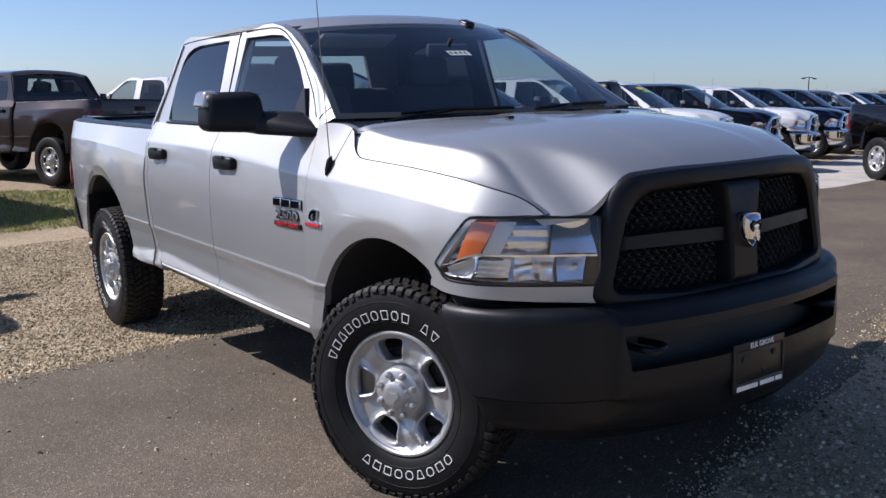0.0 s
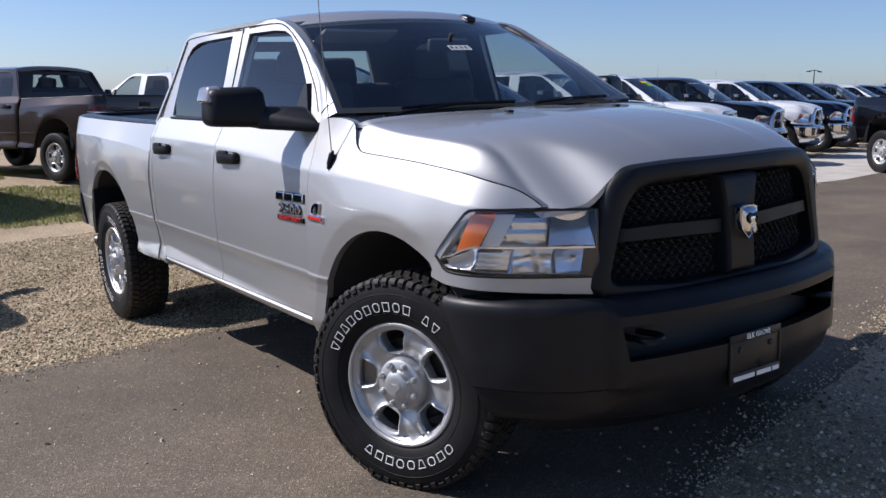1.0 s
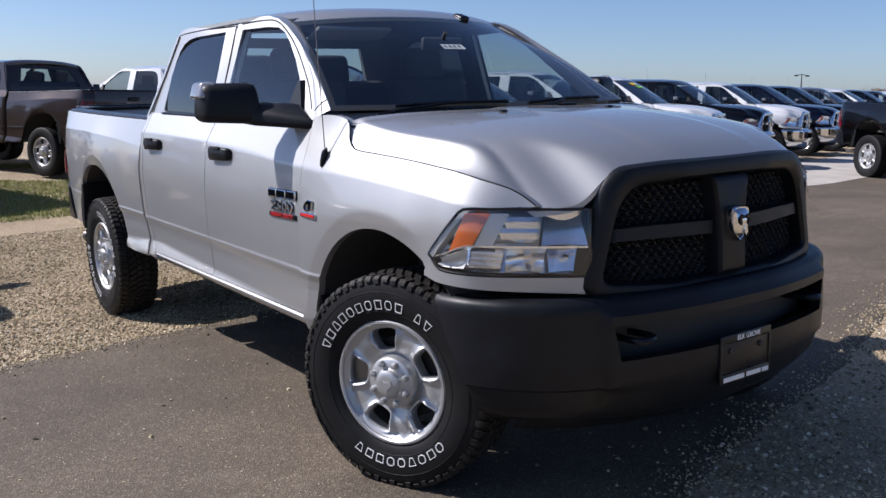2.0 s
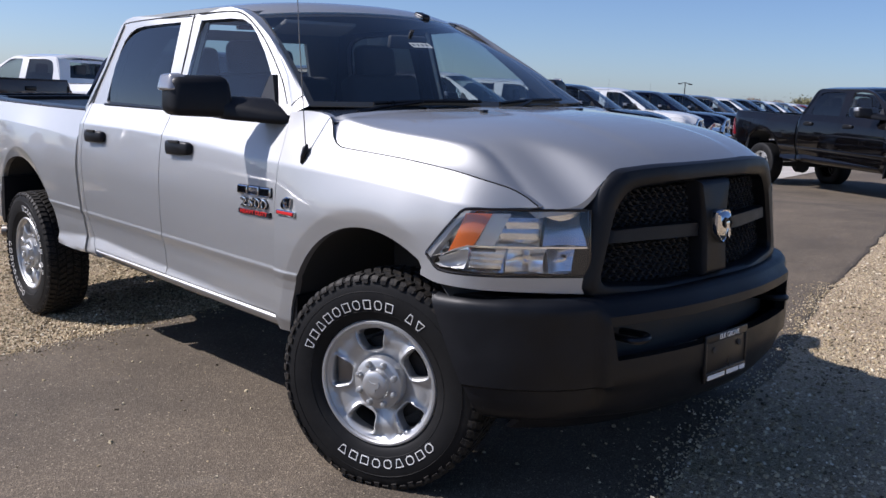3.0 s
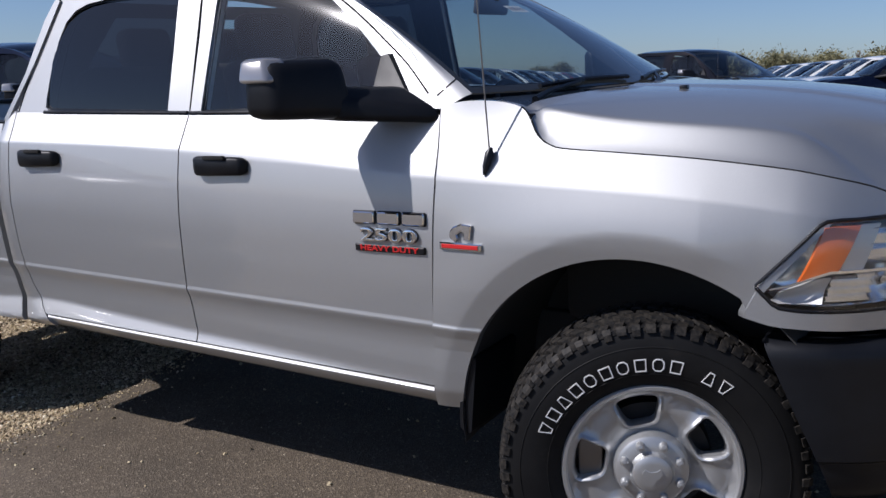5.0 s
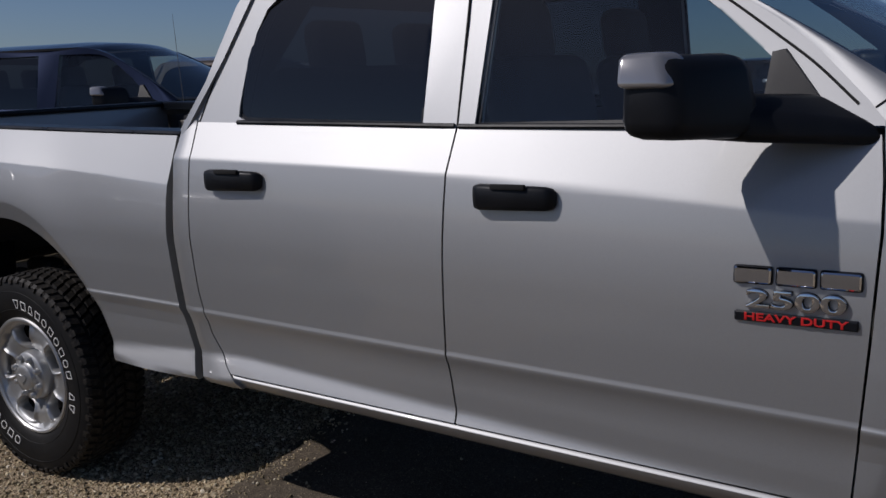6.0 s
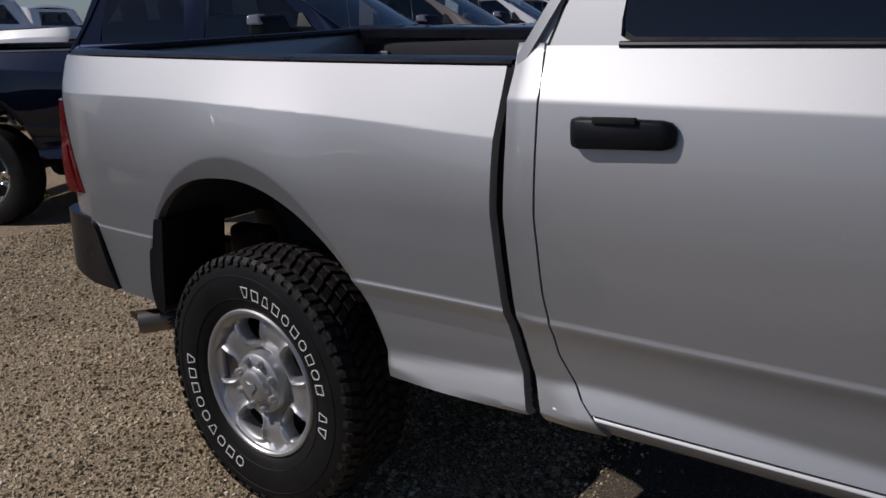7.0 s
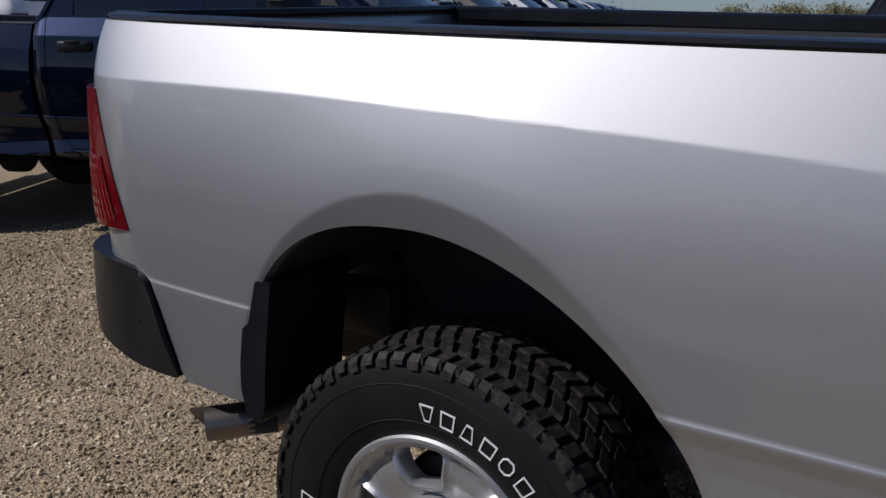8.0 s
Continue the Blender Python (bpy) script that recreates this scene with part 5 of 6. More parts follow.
    band = [(spread(-1, 1, 21), spread(0.955, 1.0, 3)), (spread(-1, 1, 21), spread(0.0, 0.045, 3)), (spread(-1, -0.965, 3), spread(0, 1, 9)), (spread(0.965, 1, 3), spread(0, 1, 9))]
    part("windscreen_border", joined(*[grid(lambda u, v: tuple(Vector(windscreen_at(u, v)) + Vector((0, 0.004, -0.004))), a, b) for a, b in band]), SEAM, scr)
    cowl = grid(lambda x, v: (x * 0.89, hood_rear(abs(x) * 0.89) - 0.03 + (windscreen_at(x, 0)[1] + 0.03 - hood_rear(abs(x) * 0.89)) * v, 1.372 + 0.045 * v), spread(-1, 1, 15), [0, 0.5, 1])
    part("cowl", lip(cowl, (0, 0, -0.02)), SATIN, t)
    for x0, x1 in ((-0.70, -0.05), (0.08, 0.72)) if detail else ():
        a, b = Vector(windscreen_at(x0, 0.012)), Vector(windscreen_at(x1, 0.03))
        blade = [a.lerp(b, k / 8) + Vector((0, -0.012, 0.006 + 0.006 * math.sin(math.pi * k / 8))) for k in range(9)]
        w = part("wiper", tube(blade, 0.008, 6), SATIN, t, "black wiper blade")
        part("wiper_arm", tube([Vector((x0 - 0.02, a.y - 0.05, 1.405)), Vector((x0 + 0.1, a.y - 0.04, 1.425)), blade[4]], [0.012, 0.009, 0.006], 6), SATIN, w)

    def roof_at(u, y_):
        k = (y_ - 0) / 1.0
        wx = math.copysign(abs(u), u)
        y0 = 1.165 + 0.165 * wx * wx
        y = y0 + (2.585 - y0) * k
        w = 0.645 + (glass_w(max(y, 1.44), 1.898) - 0.002 - 0.645) * min(1, k * 6.0) ** 0.6
        edge = 1.857 + (1.899 - 1.857) * min(1, k * 8) ** 0.7 - (0.05 * max(0, (k - 0.93) / 0.07) ** 2)
        crown = (1.882 - 1.857 + 0.040 * min(1, k * 3)) * (1 - abs(wx) ** 2.6)
        return (wx * w, y, edge + crown)
    roof_ob = part("roof", lip(grid(roof_at, spread(-1, 1, 33), spread(0, 1, 21)), (0, 0, -0.02)), paint, t, sharp=40)
    part("roof_light", box((0.16, 0.05, 0.03), (0.0, 2.50, 1.88), 0.01), RED, roof_ob)
    if detail:
        part("roof_marker", box((0.060, 0.085, 0.034), (0.319, 1.235, 1.891), 0.014, (18, 0, 0), 3), SATIN, roof_ob, "black roof marker")

    def back_at(x, z):
        w = glass_w(2.6, z) + 0.01
        return (x * w, 2.825 - (z - 1.40) * 0.50 - 0.02 * x * x, z)
    ring = [(-0.70, 1.50), (0.70, 1.50), (0.60, 1.80), (-0.60, 1.80)]
    part("cab_back", prism(dense_loop([(-1, 0.80), (1, 0.80), (1, 1.40), (1, 1.62), (1, 1.86), (-1, 1.86), (-1, 1.62), (-1, 1.40)], 0.2), (ring,), 0.03, lambda x, z, d: tuple(Vector(back_at(x, z) if z > 1.4 else (x * 0.92, 2.822, z)) - Vector((0, d, 0)))), paint, t)
    part("rear_window", prism(ring, (), 0, lambda x, z, d: tuple(Vector(back_at(x * 1.02, z)) - Vector((0, 0.012, 0)))), CABIN, t).visible_shadow = False
    # bed
    part("bed_floor", box((1.62, 2.06, 0.04), (0, 3.88, 1.135), 0.01, (1.2, 0, 0)), LINER if detail else paint, t)
    part("bed_front_wall", box((1.62, 0.04, 0.48), (0, 2.885, 1.14), 0.01), LINER if detail else paint, t)
    gate = part("tailgate", box((1.54, 0.06, 0.56), (0, 4.895, 1.155), 0.02), paint, t)
    part("tailgate_cap", box((1.54, 0.075, 0.03), (0, 4.885, 1.442), 0.012), SATIN, gate)
    part("tailgate_handle", box((0.22, 0.03, 0.07), (0, 4.930, 1.30), 0.012), BLACK, gate)
    part("tailgate_crest", box((0.13, 0.02, 0.14), (0, 4.930, 1.12), 0.02), CHROME, gate)
    part("rear_bumper", box((1.40, 0.14, 0.19), (0, 4.965, 0.755), 0.035), CHROME if chrome else SATIN, t)
    for s in (-1, 1):
        for y in (2.96, 4.75) if detail else ():
            part("tie_down", joined(box((0.02, 0.07, 0.06), (s * 0.775, y, 1.31), 0.008), tube(fine([(s * 0.775, y - 0.025, 1.30), (s * 0.745, y - 0.02, 1.29), (s * 0.745, y + 0.02, 1.29), (s * 0.775, y + 0.025, 1.30)], 4), 0.006, 6)), STEEL, t)
    # underside
    part("chassis_floor", box((1.80, 2.0, 0.10), (0, 1.72, 0.60), 0.02), DARK, t)
    part("engine_block", box((1.1, 0.9, 0.50), (0, 0.0, 0.92), 0.04), DARK, t)
    part("bed_underside", box((0.86, 1.9, 0.12), (0, 3.9, 0.95), 0.02), DARK, t)
    if detail:
        for s in (-1, 1):
            part("frame_rail", box((0.08, 5.2, 0.16), (s * 0.45, 2.1, 0.60), 0.01), DARK, t)
        for s in (-1, 1):
            part("spring_hanger", box((0.09, 0.20, 0.15), (s * 0.53, 4.30, 0.705), 0.03), RUST, t)
        part("gearbox", box((0.9, 0.4, 0.25), (0, 0.55, 0.55), 0.05), DARK, t)
    for y in (0.04, 3.797):
        part("axle", joined(tube([(-0.80, y, 0.405), (0.80, y, 0.405)], 0.05, 12), tube([(0.05, y - 0.10, 0.405), (0.05, y - 0.06, 0.405), (0.05, y + 0.08, 0.405), (0.05, y + 0.16, 0.405)], [0.10, 0.17, 0.17, 0.09], 14)), DARK, t)
    bm = tube(fine([(-0.50, 3.3, 0.52), (-0.58, 4.05, 0.50), (-0.70, 4.30, 0.485), (-0.86, 4.45, 0.478), (-0.935, 4.525, 0.474)], 5), 0.043, 16, True)
    end, axis, cut = Vector((-0.935, 4.525, 0.474)), Vector((-0.71, 0.71, 0)), Vector((-0.55, -0.55, -0.63))
    for v in bm.verts:
        if (v.co - end).dot(axis) > -0.01:
            v.co -= axis * (0.052 * ((v.co - end).dot(cut) / 0.043 + 0.6))
    pipe = part("exhaust_pipe", bm, STEEL, t, "tan steel exhaust tip cut on a slant")
    if detail:
        part("exhaust_inside", tube([(-0.80, 4.39, 0.480), (-0.86, 4.45, 0.478)], 0.0415, 16), DARK, pipe)
    if detail:
        part("spare_tyre", lathe([(-0.1, 0.2), (-0.12, 0.28), (-0.1, 0.38), (0.1, 0.38), (0.12, 0.28), (0.1, 0.2)], 32), RUBBER, t).matrix_local = Matrix.Translation((0.1, 4.45, 0.66)) @ Matrix.Rotation(math.pi / 2, 4, "Y")
    # antenna on the right fender
    ant = part("antenna_base", tube([(-0.978, 0.486, 1.208), (-0.972, 0.482, 1.232), (-0.962, 0.474, 1.268), (-0.957, 0.470, 1.285)], [0.004, 0.010, 0.013, 0.004], 10), SATIN, t, "black antenna foot")
    part("antenna_mast", tube([(-0.962, 0.474, 1.28), (-0.968, 0.490, 1.70), (-0.972, 0.500, 2.10)], [0.0024, 0.0022, 0.0014], 6), STEEL, ant)
    wheel(t, (-0.876, 0.043 if steer else 0.0, 0.408), steer, 0.0, -1, detail, chrome)
    wheel(t, (0.876, -0.043 if steer else 0.0, 0.408), steer, 40.0, 1, detail, chrome)
    wheel(t, (-0.868, 3.797, 0.408), 0, 68.0, -1, detail, chrome)
    wheel(t, (0.868, 3.797, 0.408), 0, 10.0, 1, detail, chrome)
    cabin(t, detail)
    return t


# ---- ground ----
def ground_z(x, y):
    r = math.hypot(x * 0.9, y - 2.5)
    k = 1 - min(1, max(0, (r - 6.5) / 5.5))
    return (0.0351 * x - 0.0234 * y) * k * k * (3 - 2 * k)


def ground_line():
    near = [-14 + 0.5 * k for k in range(89)]
    return [-4000, -1500, -500, -180, -70, -30, -20] + near + [34, 40, 50, 70, 110, 200, 500, 1500, 4000]


tagged(part("ground", grid(lambda x, y: (x, y, ground_z(x, y) - 0.010), ground_line(), ground_line()), GROUND), "pale tan gravel yard with patches of weeds", "ground", "", "structure")

edge_rear = curve([(-70, 60), (-30, 40), (-12, 16), (-8, 9), (-6, 2.0), (-5, 2.15), (-1.95, 2.80), (-0.5, 2.99), (3, 3.8), (10.65, 5.8), (13, 7.2), (20, 9.0), (40, 15), (70, 24)])
edge_front = curve([(-70, -50), (-30, -30), (-14, -10), (-6, -2.9), (-2, -1.27), (-0.82, -0.95), (-0.55, -0.90), (0.2, -0.64), (0.74, -0.50), (1.73, -0.24), (3.4, 0.36), (5.94, 1.07), (9.2, 2.03), (14, 3.4), (20, 5.2), (40, 11), (70, 20)])


def ragged(x, seed):
    return 0.035 * noise.noise((x * 3.1, seed, 0)) + 0.016 * noise.noise((x * 14.0, seed, 3))


def road_at(x, v):
    a, b = edge_front(x) + ragged(x, 1.0), edge_rear(x) + ragged(x, 7.0)
    y = a + (b - a) * v
    drop = -0.018 if v in (0, 1) else 0.0
    return (x, y, ground_z(x, y) + drop)


xs_road = spread(-70, -15, 12) + spread(-14, -3, 45) + spread(-2.95, 6, 300) + spread(6.1, 20, 80) + spread(21, 70, 30)
tagged(part("road", grid(road_at, xs_road, [0, 0.004] + spread(0.02, 0.98, 21) + [0.996, 1]), ASPHALT, sharp=60), "gray-brown worn asphalt drive with ragged edges", "road", "", "structure")


# ---- marks and small things on the silver pickup ----
def text_mesh(words, size, depth, grow=0.0):
    """Built-in font letters as one mesh, lying in the x-y plane, centred."""
    data = bpy.data.curves.new("tmp", "FONT")
    data.body, data.size, data.extrude = words, size, depth
    data.bevel_depth, data.bevel_resolution = depth * 0.35, 1
    data.align_x, data.align_y, data.offset = "CENTER", "CENTER", grow
    ob = bpy.data.objects.new("tmp", data)
    scene.collection.objects.link(ob)
    mesh = bpy.data.meshes.new_from_object(ob.evaluated_get(bpy.context.evaluated_depsgraph_get()))
    bm = bmesh.new()
    bm.from_mesh(mesh)
    bpy.data.objects.remove(ob)
    bpy.data.curves.remove(data)
    bpy.data.meshes.remove(mesh)
    return bm


def on_side(bm, y, z, out, stretch=1.0, width=side_w):
    """Lays a mesh drawn in (right, up) onto the right body side at (y, z)."""
    for v in bm.verts:
        yy, zz = y - v.co.x * stretch, z + v.co.y
        v.co = (-(width(yy, zz) + out + v.co.z), yy, zz)
    return bm


def bar_shape(points, depth):
    bm = prism(points, (), depth, lambda a, b, d: (a, b, d))
    top = [f for f in bm.faces if all(abs(v.co.z - depth) < 1e-6 for v in f.verts)]
    bmesh.ops.inset_region(bm, faces=top, thickness=0.0035, depth=0.0)
    for v in {v for f in top if f.is_valid for v in f.verts}:
        v.co.z += 0.003
    return bm


def badges(truck):
    y0, z0 = 0.814, 1.028
    plate = part("door_badge", on_side(bar_shape(rounded([(-0.130, -0.060), (0.130, -0.060), (0.130, -0.037), (-0.130, -0.037)], 0.004), 0.006), y0, z0, 0.0), SATIN, truck, "chrome and red door badge")
    part("badge_word", on_side(text_mesh("HEAVY DUTY", 0.024, 0.002), y0, z0 - 0.0490, 0.008, 1.50), REDTRIM, plate, "red lettering")
    part("badge_number", on_side(text_mesh("2500", 0.056, 0.005), y0, z0 - 0.008, 0.006, 1.88), CHROME, plate, "chrome numerals")
    part("badge_base", on_side(text_mesh("2500", 0.056, 0.002, 0.0016), y0, z0 - 0.008, 0.003, 1.88), SATIN, plate)
    for x in (-0.092, 0.0, 0.092):
        part("badge_base", on_side(bar_shape(rounded([(x - 0.043, 0.025), (x + 0.043, 0.025), (x + 0.043, 0.067), (x - 0.043, 0.067)], 0.007), 0.004), y0, z0, 0.0), SATIN, plate)
        part("badge_block", on_side(bar_shape(rounded([(x - 0.040, 0.028), (x + 0.040, 0.028), (x + 0.040, 0.064), (x - 0.040, 0.064)], 0.006), 0.008), y0, z0, 0.002), CHROME, plate)
    foot = part("fender_badge", on_side(bar_shape(rounded([(-0.072, -0.012), (0.072, -0.012), (0.072, 0.010), (-0.072, 0.010)], 0.004), 0.006), 0.556, 1.004, 0.001, 1.0, fender_w), CHROME, truck, "chrome fender badge with a red bar")
    part("badge_bar", on_side(bar_shape([(-0.064, -0.008), (0.064, -0.008), (0.064, 0.006), (-0.064, 0.006)], 0.003), 0.556, 1.004, 0.006, 1.0, fender_w), REDTRIM, foot)
    hook = [(0.030, 0.020), (0.034, 0.062), (0.004, 0.066), (-0.020, 0.056), (-0.032, 0.038), (-0.030, 0.022), (-0.014, 0.012), (-0.004, 0.024), (-0.008, 0.034), (0.004, 0.044), (0.012, 0.036), (0.012, 0.020)]
    part("badge_hook", on_side(bar_shape(hook, 0.007), 0.556, 1.004, 0.002, 1.15, fender_w), CHROME, foot)


def dealer_plate(truck):
    y = -0.868
    board = part("dealer_plate", box((0.284, 0.012, 0.155), (-0.006, y, 0.525), 0.006), SATIN, truck, "black dealer plate in a frame")
    part("plate_frame", joined(box((0.290, 0.016, 0.034), (-0.006, y - 0.002, 0.598), 0.005), box((0.290, 0.016, 0.040), (-0.006, y - 0.002, 0.452), 0.005), box((0.012, 0.016, 0.17), (-0.145, y - 0.002, 0.525), 0.004), box((0.012, 0.016, 0.17), (0.133, y - 0.002, 0.525), 0.004)), SATIN, board)
    word = text_mesh("ELK GROVE", 0.027, 0.001)
    for v in word.verts:
        v.co = (v.co.x * 0.95 + 0.005, y - 0.0115 - v.co.z, 0.598 + v.co.y)
    part("plate_word", word, WHITE, board, "white lettering")
    spans = [(-0.134, -0.018), (-0.004, 0.078), (0.086, 0.124)]
    for a, b in spans:
        part("plate_bar", box((b - a, 0.003, 0.017), ((a + b) / 2, y - 0.0115, 0.452), 0.001), WHITE, board, "white bar")
    for x in (-0.092, 0.080):
        part("plate_screw", lathe_at([(-0.004, 0.0005), (-0.004, 0.011), (0.004, 0.012)], (x, y - 0.008, 0.553)), DARK, board)
    part("plate_bracket", box((0.20, 0.06, 0.12), (0, y + 0.035, 0.53), 0.01), BLACK, board)


def lathe_at(profile, at):
    bm = lathe(profile, 14)
    for v in bm.verts:
        v.co = (v.co.y + at[0], v.co.x + at[1], v.co.z + at[2])
    return bm


hero = build_truck("pickup_truck", "silver crew-cab pickup with black bumper and grille", SILVER, LEVEL, True, steer=23.0)
badges(hero)
dealer_plate(hero)
tag = grid(lambda u, v: tuple(Vector(windscreen_at(u, v)) + Vector((0, 0.006, -0.006))), spread(-0.10, 0.075, 5), spread(0.585, 0.64, 3))
part("stock_label", tag, PAPER, hero, "white paper stock label behind the windscreen")
tag = grid(lambda u, v: tuple(Vector(windscreen_at(u, v)) + Vector((0, 0.0045, -0.0045))), spread(-0.09, 0.065, 9), spread(0.600, 0.624, 2))
bm = tag
bmesh.ops.delete(bm, geom=[f for i, f in enumerate(bm.faces) if i % 2], context="FACES")
part("label_bar", bm, SATIN, hero)

# ---- the other pickups of the lot ----
HEADING = 25.0


def lot_pose(x, y, heading):
    """Stands a truck on the ground there, leaning with it."""
    e = 1.5
    dzx = (ground_z(x + e, y) - ground_z(x - e, y)) / (2 * e)
    dzy = (ground_z(x, y + e) - ground_z(x, y - e)) / (2 * e)
    up = Vector((-dzx, -dzy, 1)).normalized()
    lean = Vector((0, 0, 1)).rotation_difference(up).to_matrix().to_4x4()
    return Matrix.Translation((x, y, ground_z(x, y))) @ lean @ Matrix.Rotation(radians(heading), 4, "Z")


def repaint(ob, old, paint):
    for o in ob.children_recursive:
        for slot in o.material_slots:
            if slot.material == old:
                slot.link = "OBJECT"
                slot.material = paint


LOT = "pickups parked in the lot"
blue = build_truck("parked_pickup", "dark blue pickup with chrome trim parked on gravel", PAINTS["blue"], lot_pose(3.15, 6.13, 22), False, True, LOT)
row = ["blue", "tan", "white", "white", "black", "white", "navy", "black", "gray", "white", "black", "navy", "white", "gray", "white", "red", "black", "white", "gray", "white"]
for k, tone in enumerate(row):
    if k == 0:
        continue
    x, y = 3.1 + 2.85 * k - (0.25 if k > 1 else 0), 6.2 + 0.94 * k
    other = copy_thing(blue, lot_pose(x, y, HEADING + random.uniform(-1.5, 1.5)) @ Matrix.Diagonal((0.95, 0.95, 0.95, 1)))
    repaint(other, PAINTS["blue"], PAINTS[tone])
    tagged(other, tone + " pickup with chrome trim parked in a row on gravel")
    if k == 3:
        for at, size, mat in (((-0.33, 0.80), (0.16, 0.055), YELLOW), ((-0.22, 0.66), (0.17, 0.05), GREEN)):
            s = grid(lambda u, v: tuple(Vector(windscreen_at(u, v)) + Vector((0, -0.006, 0.006))), spread(at[0] - size[0], at[0] + size[0], 7), spread(at[1] - size[1], at[1] + size[1], 3))
            part("price_sticker", s, mat, other, "bright windscreen price sticker")

dark = build_truck("parked_pickup", "black pickup with black bumper parked across the drive", PAINTS["black"], lot_pose(13.67, 2.99, -23), False, False, LOT)
for tone, x, y, heading in (("brown", 0.18, 17.5, 203), ("white", 3.3, 18.6, 203), ("white", 7.5, 24.0, 203), ("gray", -3.3, 16.3, 203)):
    other = copy_thing(dark, lot_pose(x, y, heading))
    repaint(other, PAINTS["black"], PAINTS[tone])
    tagged(other, tone + " pickup seen from behind, parked on bare earth")
other = copy_thing(dark, lot_pose(-3.36, 5.30, 10))
tagged(other, "black pickup parked on gravel beside the silver pickup")
for k, tone in enumerate(("navy", "white", "gray", "white", "navy", "white", "black", "white", "gray")):
    other = copy_thing(dark, lot_pose(22.4 + 2.8 * k, 3.4 + 1.0 * k, 200))
    repaint(other, PAINTS["black"], PAINTS[tone])
    tagged(other, tone + " pickup in a far row of the lot")


# ---- pads, stones, weeds, trees ----
def pad(x, v):
    y = 5.95 + 0.245 * (x - 10.65) + 2.6 * v
    return (x, y, ground_z(x, y) + 0.006)


tagged(part("concrete_apron", lip(grid(pad, spread(8.5, 30, 30), spread(0, 1, 5)), (0, 0, -0.05)), CONCRETE), "pale concrete apron along the drive", "pavement", "", "structure")


def scatter(name, label, count, inside, size, mat, lift=0.0):
    """Loose stones as one mesh of many small uneven blocks."""
    rng = np.random.default_rng(11 + count)
    base = np.array([(-1, -1, -0.7), (1, -1, -0.7), (1, 1, -0.7), (-1, 1, -0.7), (-0.62, -0.62, 0.7), (0.62, -0.62, 0.7), (0.62, 0.62, 0.7), (-0.62, 0.62, 0.7)]) * 0.5
    sides = np.array([(0, 3, 2, 1), (4, 5, 6, 7), (0, 1, 5, 4), (1, 2, 6, 5), (2, 3, 7, 6), (3, 0, 4, 7)])
    pts = inside(rng, count)
    n = len(pts)
    dims = (size[0] + (size[1] - size[0]) * rng.random(n) ** 2.2)[:, None] * (0.65 + 0.7 * rng.random((n, 3)))
    co = base[None] * (0.72 + 0.56 * rng.random((n, 8, 3))) * dims[:, None]
    a, b = rng.random(n) * math.tau, rng.normal(0, 0.5, n)
    ca, sa, cb, sb = np.cos(a), np.sin(a), np.cos(b), np.sin(b)
    y1, z1 = co[..., 1] * cb[:, None] - co[..., 2] * sb[:, None], co[..., 1] * sb[:, None] + co[..., 2] * cb[:, None]
    x2, y2 = co[..., 0] * ca[:, None] - y1 * sa[:, None], co[..., 0] * sa[:, None] + y1 * ca[:, None]
    z0 = np.array([ground_z(x, y) for x, y in pts]) + lift
    verts = np.stack([x2 + pts[:, :1], y2 + pts[:, 1:], z1 + z0[:, None] + dims[:, 2:] * 0.12], -1).reshape(-1, 3)
    faces = (sides[None] + 8 * np.arange(n)[:, None, None]).reshape(-1, 4)
    data = bpy.data.meshes.new(name)
    data.from_pydata(verts.tolist(), [], faces.tolist())
    data.materials.append(mat)
    return tagged(new(name, data), label, "gravel", "", "stuff")


def rear_gravel(rng, n):
    p = np.stack([rng.uniform(-2.9, 1.6, n), 2.75 + 6.0 * rng.random(n) ** 1.3], -1)
    return np.array([q for q in p if q[1] > edge_rear(q[0]) + ragged(q[0], 7.0) + rng.normal(0, 0.03)])


def front_gravel(rng, n):
    p = np.stack([-1.6 + 10.5 * rng.random(n) ** 1.5, rng.uniform(-3.6, 2.0, n)], -1)
    return np.array([q for q in p if q[1] < edge_front(q[0]) + ragged(q[0], 1.0) + rng.normal(0, 0.03)])


def road_grit(rng, n):
    p = np.stack([rng.uniform(-2.6, 3.0, n), rng.uniform(-1.6, 3.2, n)], -1)
    return np.array([q for q in p if edge_front(q[0]) < q[1] < edge_rear(q[0])])


scatter("rear_gravel", "loose tan and gray gravel stones", 95000, rear_gravel, (0.005, 0.019), STONE, -0.010)
scatter("front_gravel", "loose tan and gray gravel stones", 100000, front_gravel, (0.005, 0.019), STONE, -0.010)
def edge_spill(rng, n):
    """Stones kicked out over both edges of the asphalt, fewer with distance."""
    x = rng.uniform(-3.0, 4.0, n)
    away = np.abs(rng.normal(0, 0.10, n)) * (0.4 + 1.2 * rng.random(n))
    front = rng.random(n) < 0.5
    y = [edge_front(q) + ragged(q, 1.0) + d if f else edge_rear(q) + ragged(q, 7.0) - d for q, d, f in zip(x, away, front)]
    return np.stack([x, y], -1)


scatter("edge_pebbles", "gravel stones strewn over the asphalt's edges", 5200, edge_spill, (0.004, 0.013), STONE, 0.001)
scatter("road_grit", "stray pebbles lying on the asphalt", 900, road_grit, (0.004, 0.017), STONE, 0.001)


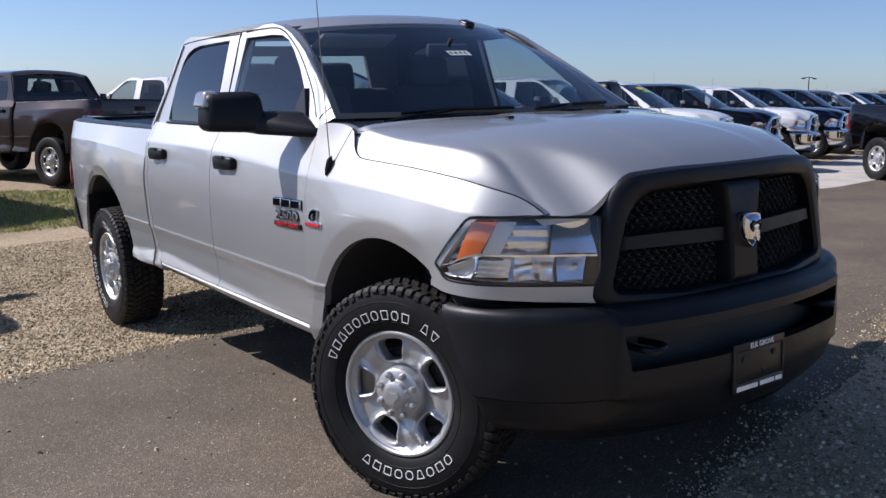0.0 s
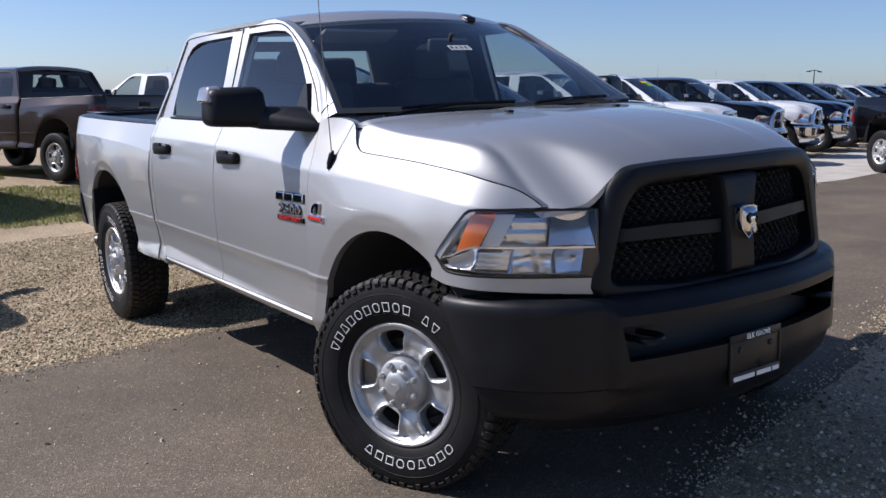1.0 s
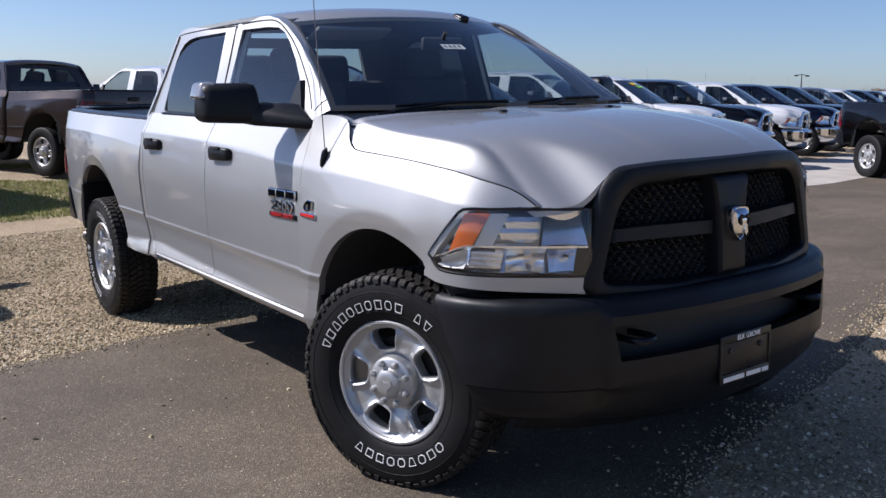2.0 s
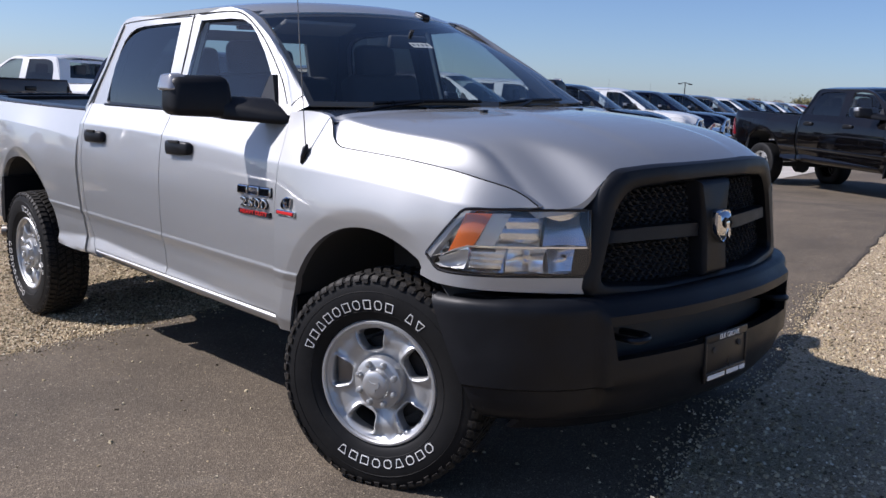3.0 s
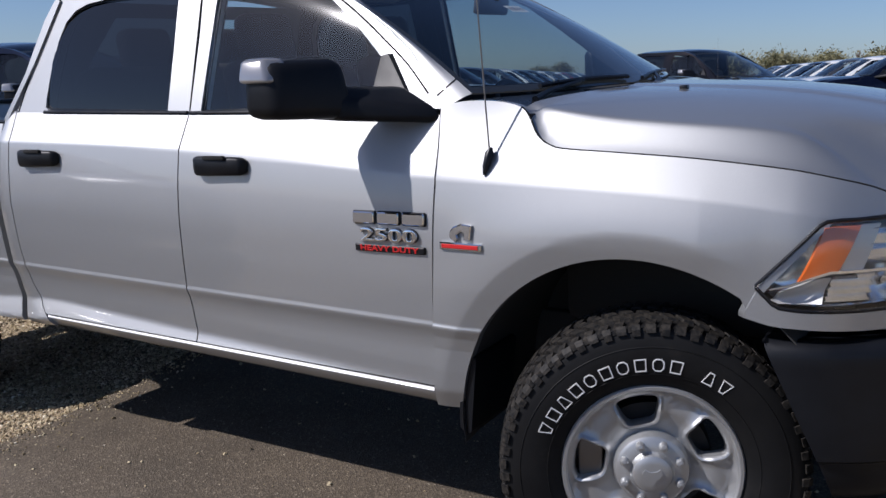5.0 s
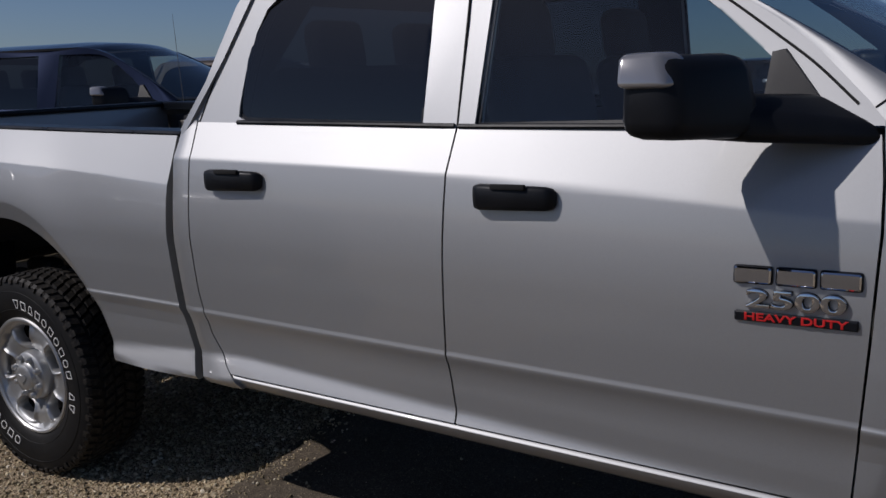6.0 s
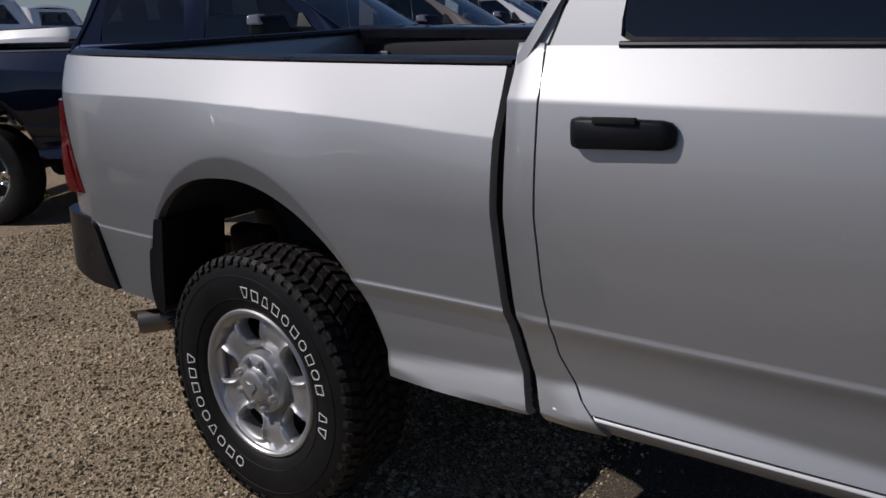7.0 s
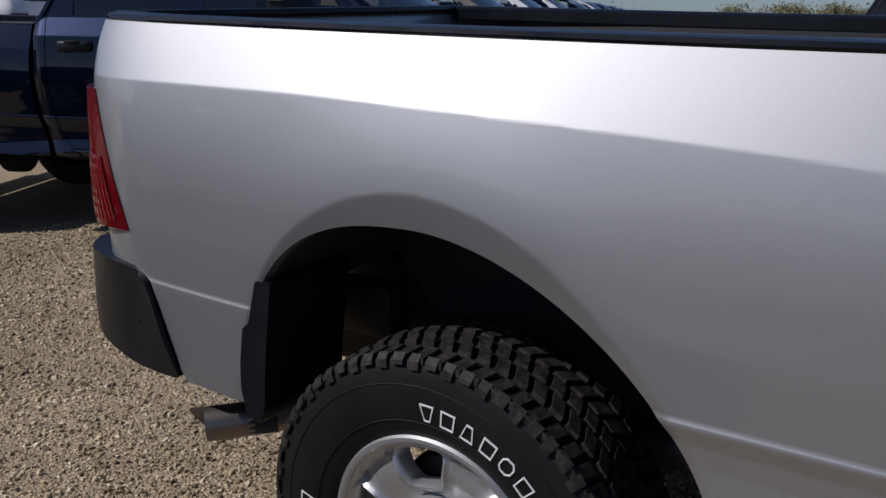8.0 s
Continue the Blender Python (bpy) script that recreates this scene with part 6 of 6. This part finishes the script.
def weeds(count):
    rng = np.random.default_rng(5)
    verts, faces = [], []
    for _ in range(count):
        x, y = rng.uniform(-4.5, 3.4), 9.9 + 6.6 * rng.random()
        if noise.noise((x * 0.6, y * 0.6, 2.0)) < -0.12:
            continue
        z = ground_z(x, y) - 0.01
        for _ in range(5):
            a, h = rng.random() * math.tau, rng.uniform(0.015, 0.055)
            bx, by = x + rng.normal(0, 0.04), y + rng.normal(0, 0.04)
            dx, dy = math.cos(a), math.sin(a)
            i = len(verts)
            verts += [(bx - dy * 0.006, by + dx * 0.006, z), (bx + dy * 0.006, by - dx * 0.006, z), (bx + dx * h * 0.6, by + dy * h * 0.6, z + h)]
            faces.append((i, i + 1, i + 2))
    data = bpy.data.meshes.new("weeds")
    data.from_pydata(verts, [], faces)
    data.materials.append(GRASS)
    return tagged(new("weeds", data), "low green and straw-coloured weeds in gravel", "grass", "", "stuff")


weeds(24000)


def tree(x, y, height, spread_, leaves, mat, seed, label):
    """Trunk, forking limbs and a broken crown of small leaf clumps."""
    rng = random.Random(seed)
    ob = root("tree", label, "tree", Matrix.Translation((x, y, 0)), "trees along the horizon")
    wood, tips = [], []

    def limb(p, d, length, r, depth):
        q = p + d * length
        wood.append(tube([p, p + d * length * 0.5 + Vector((rng.uniform(-1, 1), rng.uniform(-1, 1), 0)) * length * 0.06, q], [r, r * 0.8, r * 0.6], 5))
        if depth < 3:
            tips.append(q)
        if depth == 0:
            return
        for _ in range(3 if depth > 1 else 4):
            nd = (d + Vector((rng.uniform(-1, 1), rng.uniform(-1, 1), rng.uniform(-0.35, 0.5))) * spread_).normalized()
            limb(q, nd, length * rng.uniform(0.55, 0.8), r * 0.55, depth - 1)
    limb(Vector((0, 0, -0.3)), Vector((rng.uniform(-0.08, 0.08), rng.uniform(-0.08, 0.08), 1)).normalized(), height * 0.17, height * 0.024, 3)
    part("trunk", joined(*wood), BARK, ob, weld=0)
    verts, faces = [], []
    for p in tips:
        for _ in range(leaves * 5):
            c = p + Vector((rng.gauss(0, 1.3), rng.gauss(0, 1.3), rng.gauss(0, 0.8))) * height * 0.085
            a, b = Vector((rng.gauss(0, 1), rng.gauss(0, 1), rng.gauss(0, 1))), Vector((rng.gauss(0, 1), rng.gauss(0, 1), rng.gauss(0, 1)))
            s = height * 0.017
            i = len(verts)
            verts += [c + a * s, c + b * s, c - a * s * 0.7 + b * s * 0.3]
            faces.append((i, i + 1, i + 2))
    if leaves:
        part("crown", shape(verts, faces), mat, ob, weld=0)
    return ob


for az, far, tall, wide, leaves, mat, label in (
    (60.9, 250, 6.5, 0.9, 16, LEAF_BROWN, "broad reddish-brown budding tree on the horizon"),
    (62.3, 255, 6.0, 0.9, 14, LEAF_BROWN, "broad reddish-brown budding tree on the horizon"),
    (63.7, 240, 7.2, 0.9, 16, LEAF_GREEN, "rounded green tree on the horizon, lightened for haze"),
    (64.9, 245, 7.6, 0.9, 18, LEAF_GREEN, "rounded green tree on the horizon, lightened for haze"),
    (57.2, 260, 6.0, 0.9, 14, LEAF_BROWN, "broad reddish-brown budding tree on the horizon"),
    (71.6, 230, 9.0, 0.8, 14, LEAF_GREEN, "rounded green tree on the horizon, lightened for haze"),
    (73.1, 225, 9.5, 0.7, 1, LEAF_BROWN, "bare pale branching tree on the horizon"),
    (74.0, 228, 9.0, 0.7, 1, LEAF_BROWN, "bare pale branching tree on the horizon"),
    (75.0, 220, 9.5, 0.6, 16, LEAF_GREEN, "dense green tree on the horizon"),
    (77.3, 225, 9.5, 0.85, 14, LEAF_GREEN, "rounded green tree on the horizon, lightened for haze"),
    (78.6, 228, 9.0, 0.85, 12, LEAF_GREEN, "rounded green tree on the horizon, lightened for haze"),
    (80.0, 215, 9.0, 0.8, 14, LEAF_GREEN, "dense green tree on the horizon"),
    (81.3, 220, 11.0, 0.55, 0, LEAF_BROWN, "bare pale branching tree on the horizon"),
    (83.0, 220, 10.5, 0.85, 14, LEAF_GREEN, "rounded green tree on the horizon, lightened for haze"),
    (84.8, 225, 10.0, 0.85, 14, LEAF_GREEN, "rounded green tree on the horizon, lightened for haze"),
    (87.0, 225, 9.5, 0.85, 14, LEAF_GREEN, "rounded green tree on the horizon, lightened for haze"),
):
    tree(-3.0 + far * math.sin(radians(az)), -1.5 + far * math.cos(radians(az)), tall * 1.42, wide, leaves, mat, int(az * 10), label)


def street_lamp(x, y, tall):
    ob = root("street_lamp", "thin dark street lamp far across the lot", "lamp", Matrix.Translation((x, y, 0)))
    part("pole", tube([(0, 0, 0), (0, 0, tall)], [0.09, 0.05], 8), SATIN, ob)
    part("arm", tube([(-0.9, 0, tall - 0.1), (0, 0, tall), (0.9, 0, tall - 0.1)], 0.04, 6), SATIN, ob)
    for s in (-1, 1):
        part("lamp_head", box((0.5, 0.25, 0.14), (s * 1.05, 0, tall - 0.15), 0.04), SATIN, ob)


street_lamp(-3 + 110 * math.sin(radians(57.0)), -2 + 110 * math.cos(radians(57.0)), 4.2)


def shrub(x, y, height, wide, mat, seed, label):
    """A bush: stems from the ground inside a broken mound of leaf clumps."""
    rng = random.Random(seed)
    ob = root("shrub", label, "shrub", Matrix.Translation((x, y, 0)), "bushes along the horizon")
    stems = [tube([(0, 0, -0.2), (rng.uniform(-0.2, 0.2) * wide, rng.uniform(-0.2, 0.2) * wide, height * 0.4), (rng.uniform(-0.4, 0.4) * wide, rng.uniform(-0.3, 0.3) * wide, height * rng.uniform(0.6, 0.9))], [0.09, 0.06, 0.02], 5) for _ in range(5)]
    part("stem", joined(*stems), BARK, ob, weld=0)
    lumps = [(rng.uniform(-0.5, 0.5) * wide, rng.uniform(-0.3, 0.3) * wide, height * rng.uniform(0.1, 0.75), rng.uniform(0.14, 0.26)) for _ in range(9)]
    verts, faces = [], []
    for _ in range(1500):
        lx, ly, lz, r = rng.choice(lumps)
        c = Vector((lx + rng.gauss(0, r * wide * 0.6), ly + rng.gauss(0, r * wide * 0.6), max(0.05, lz + rng.gauss(0, r * height * 0.6))))
        a, b = Vector((rng.gauss(0, 1), rng.gauss(0, 1), rng.gauss(0, 1))), Vector((rng.gauss(0, 1), rng.gauss(0, 1), rng.gauss(0, 1)))
        i, k = len(verts), 0.16
        verts += [c + a * k, c + b * k, c - a * k * 0.7 + b * k * 0.3]
        faces.append((i, i + 1, i + 2))
    part("crown", shape(verts, faces), mat, ob, weld=0)
    return ob


bush_rng = random.Random(3)
for az in [57.6 + 1.3 * k for k in range(6)] + [69.5 + 1.15 * k for k in range(17)]:
    far = bush_rng.uniform(205, 235)
    tall = bush_rng.uniform(2.6, 4.6)
    tone = bush_rng.choice((LEAF_GREEN, LEAF_BROWN, LEAF_DARK, LEAF_GREEN))
    words = {LEAF_GREEN: "dull green", LEAF_BROWN: "reddish-brown", LEAF_DARK: "dark evergreen"}[tone]
    shrub(-3.0 + far * math.sin(radians(az)), -1.5 + far * math.cos(radians(az)), tall, tall * 1.5, tone, int(az * 10), words + " bush on the horizon behind the lot")
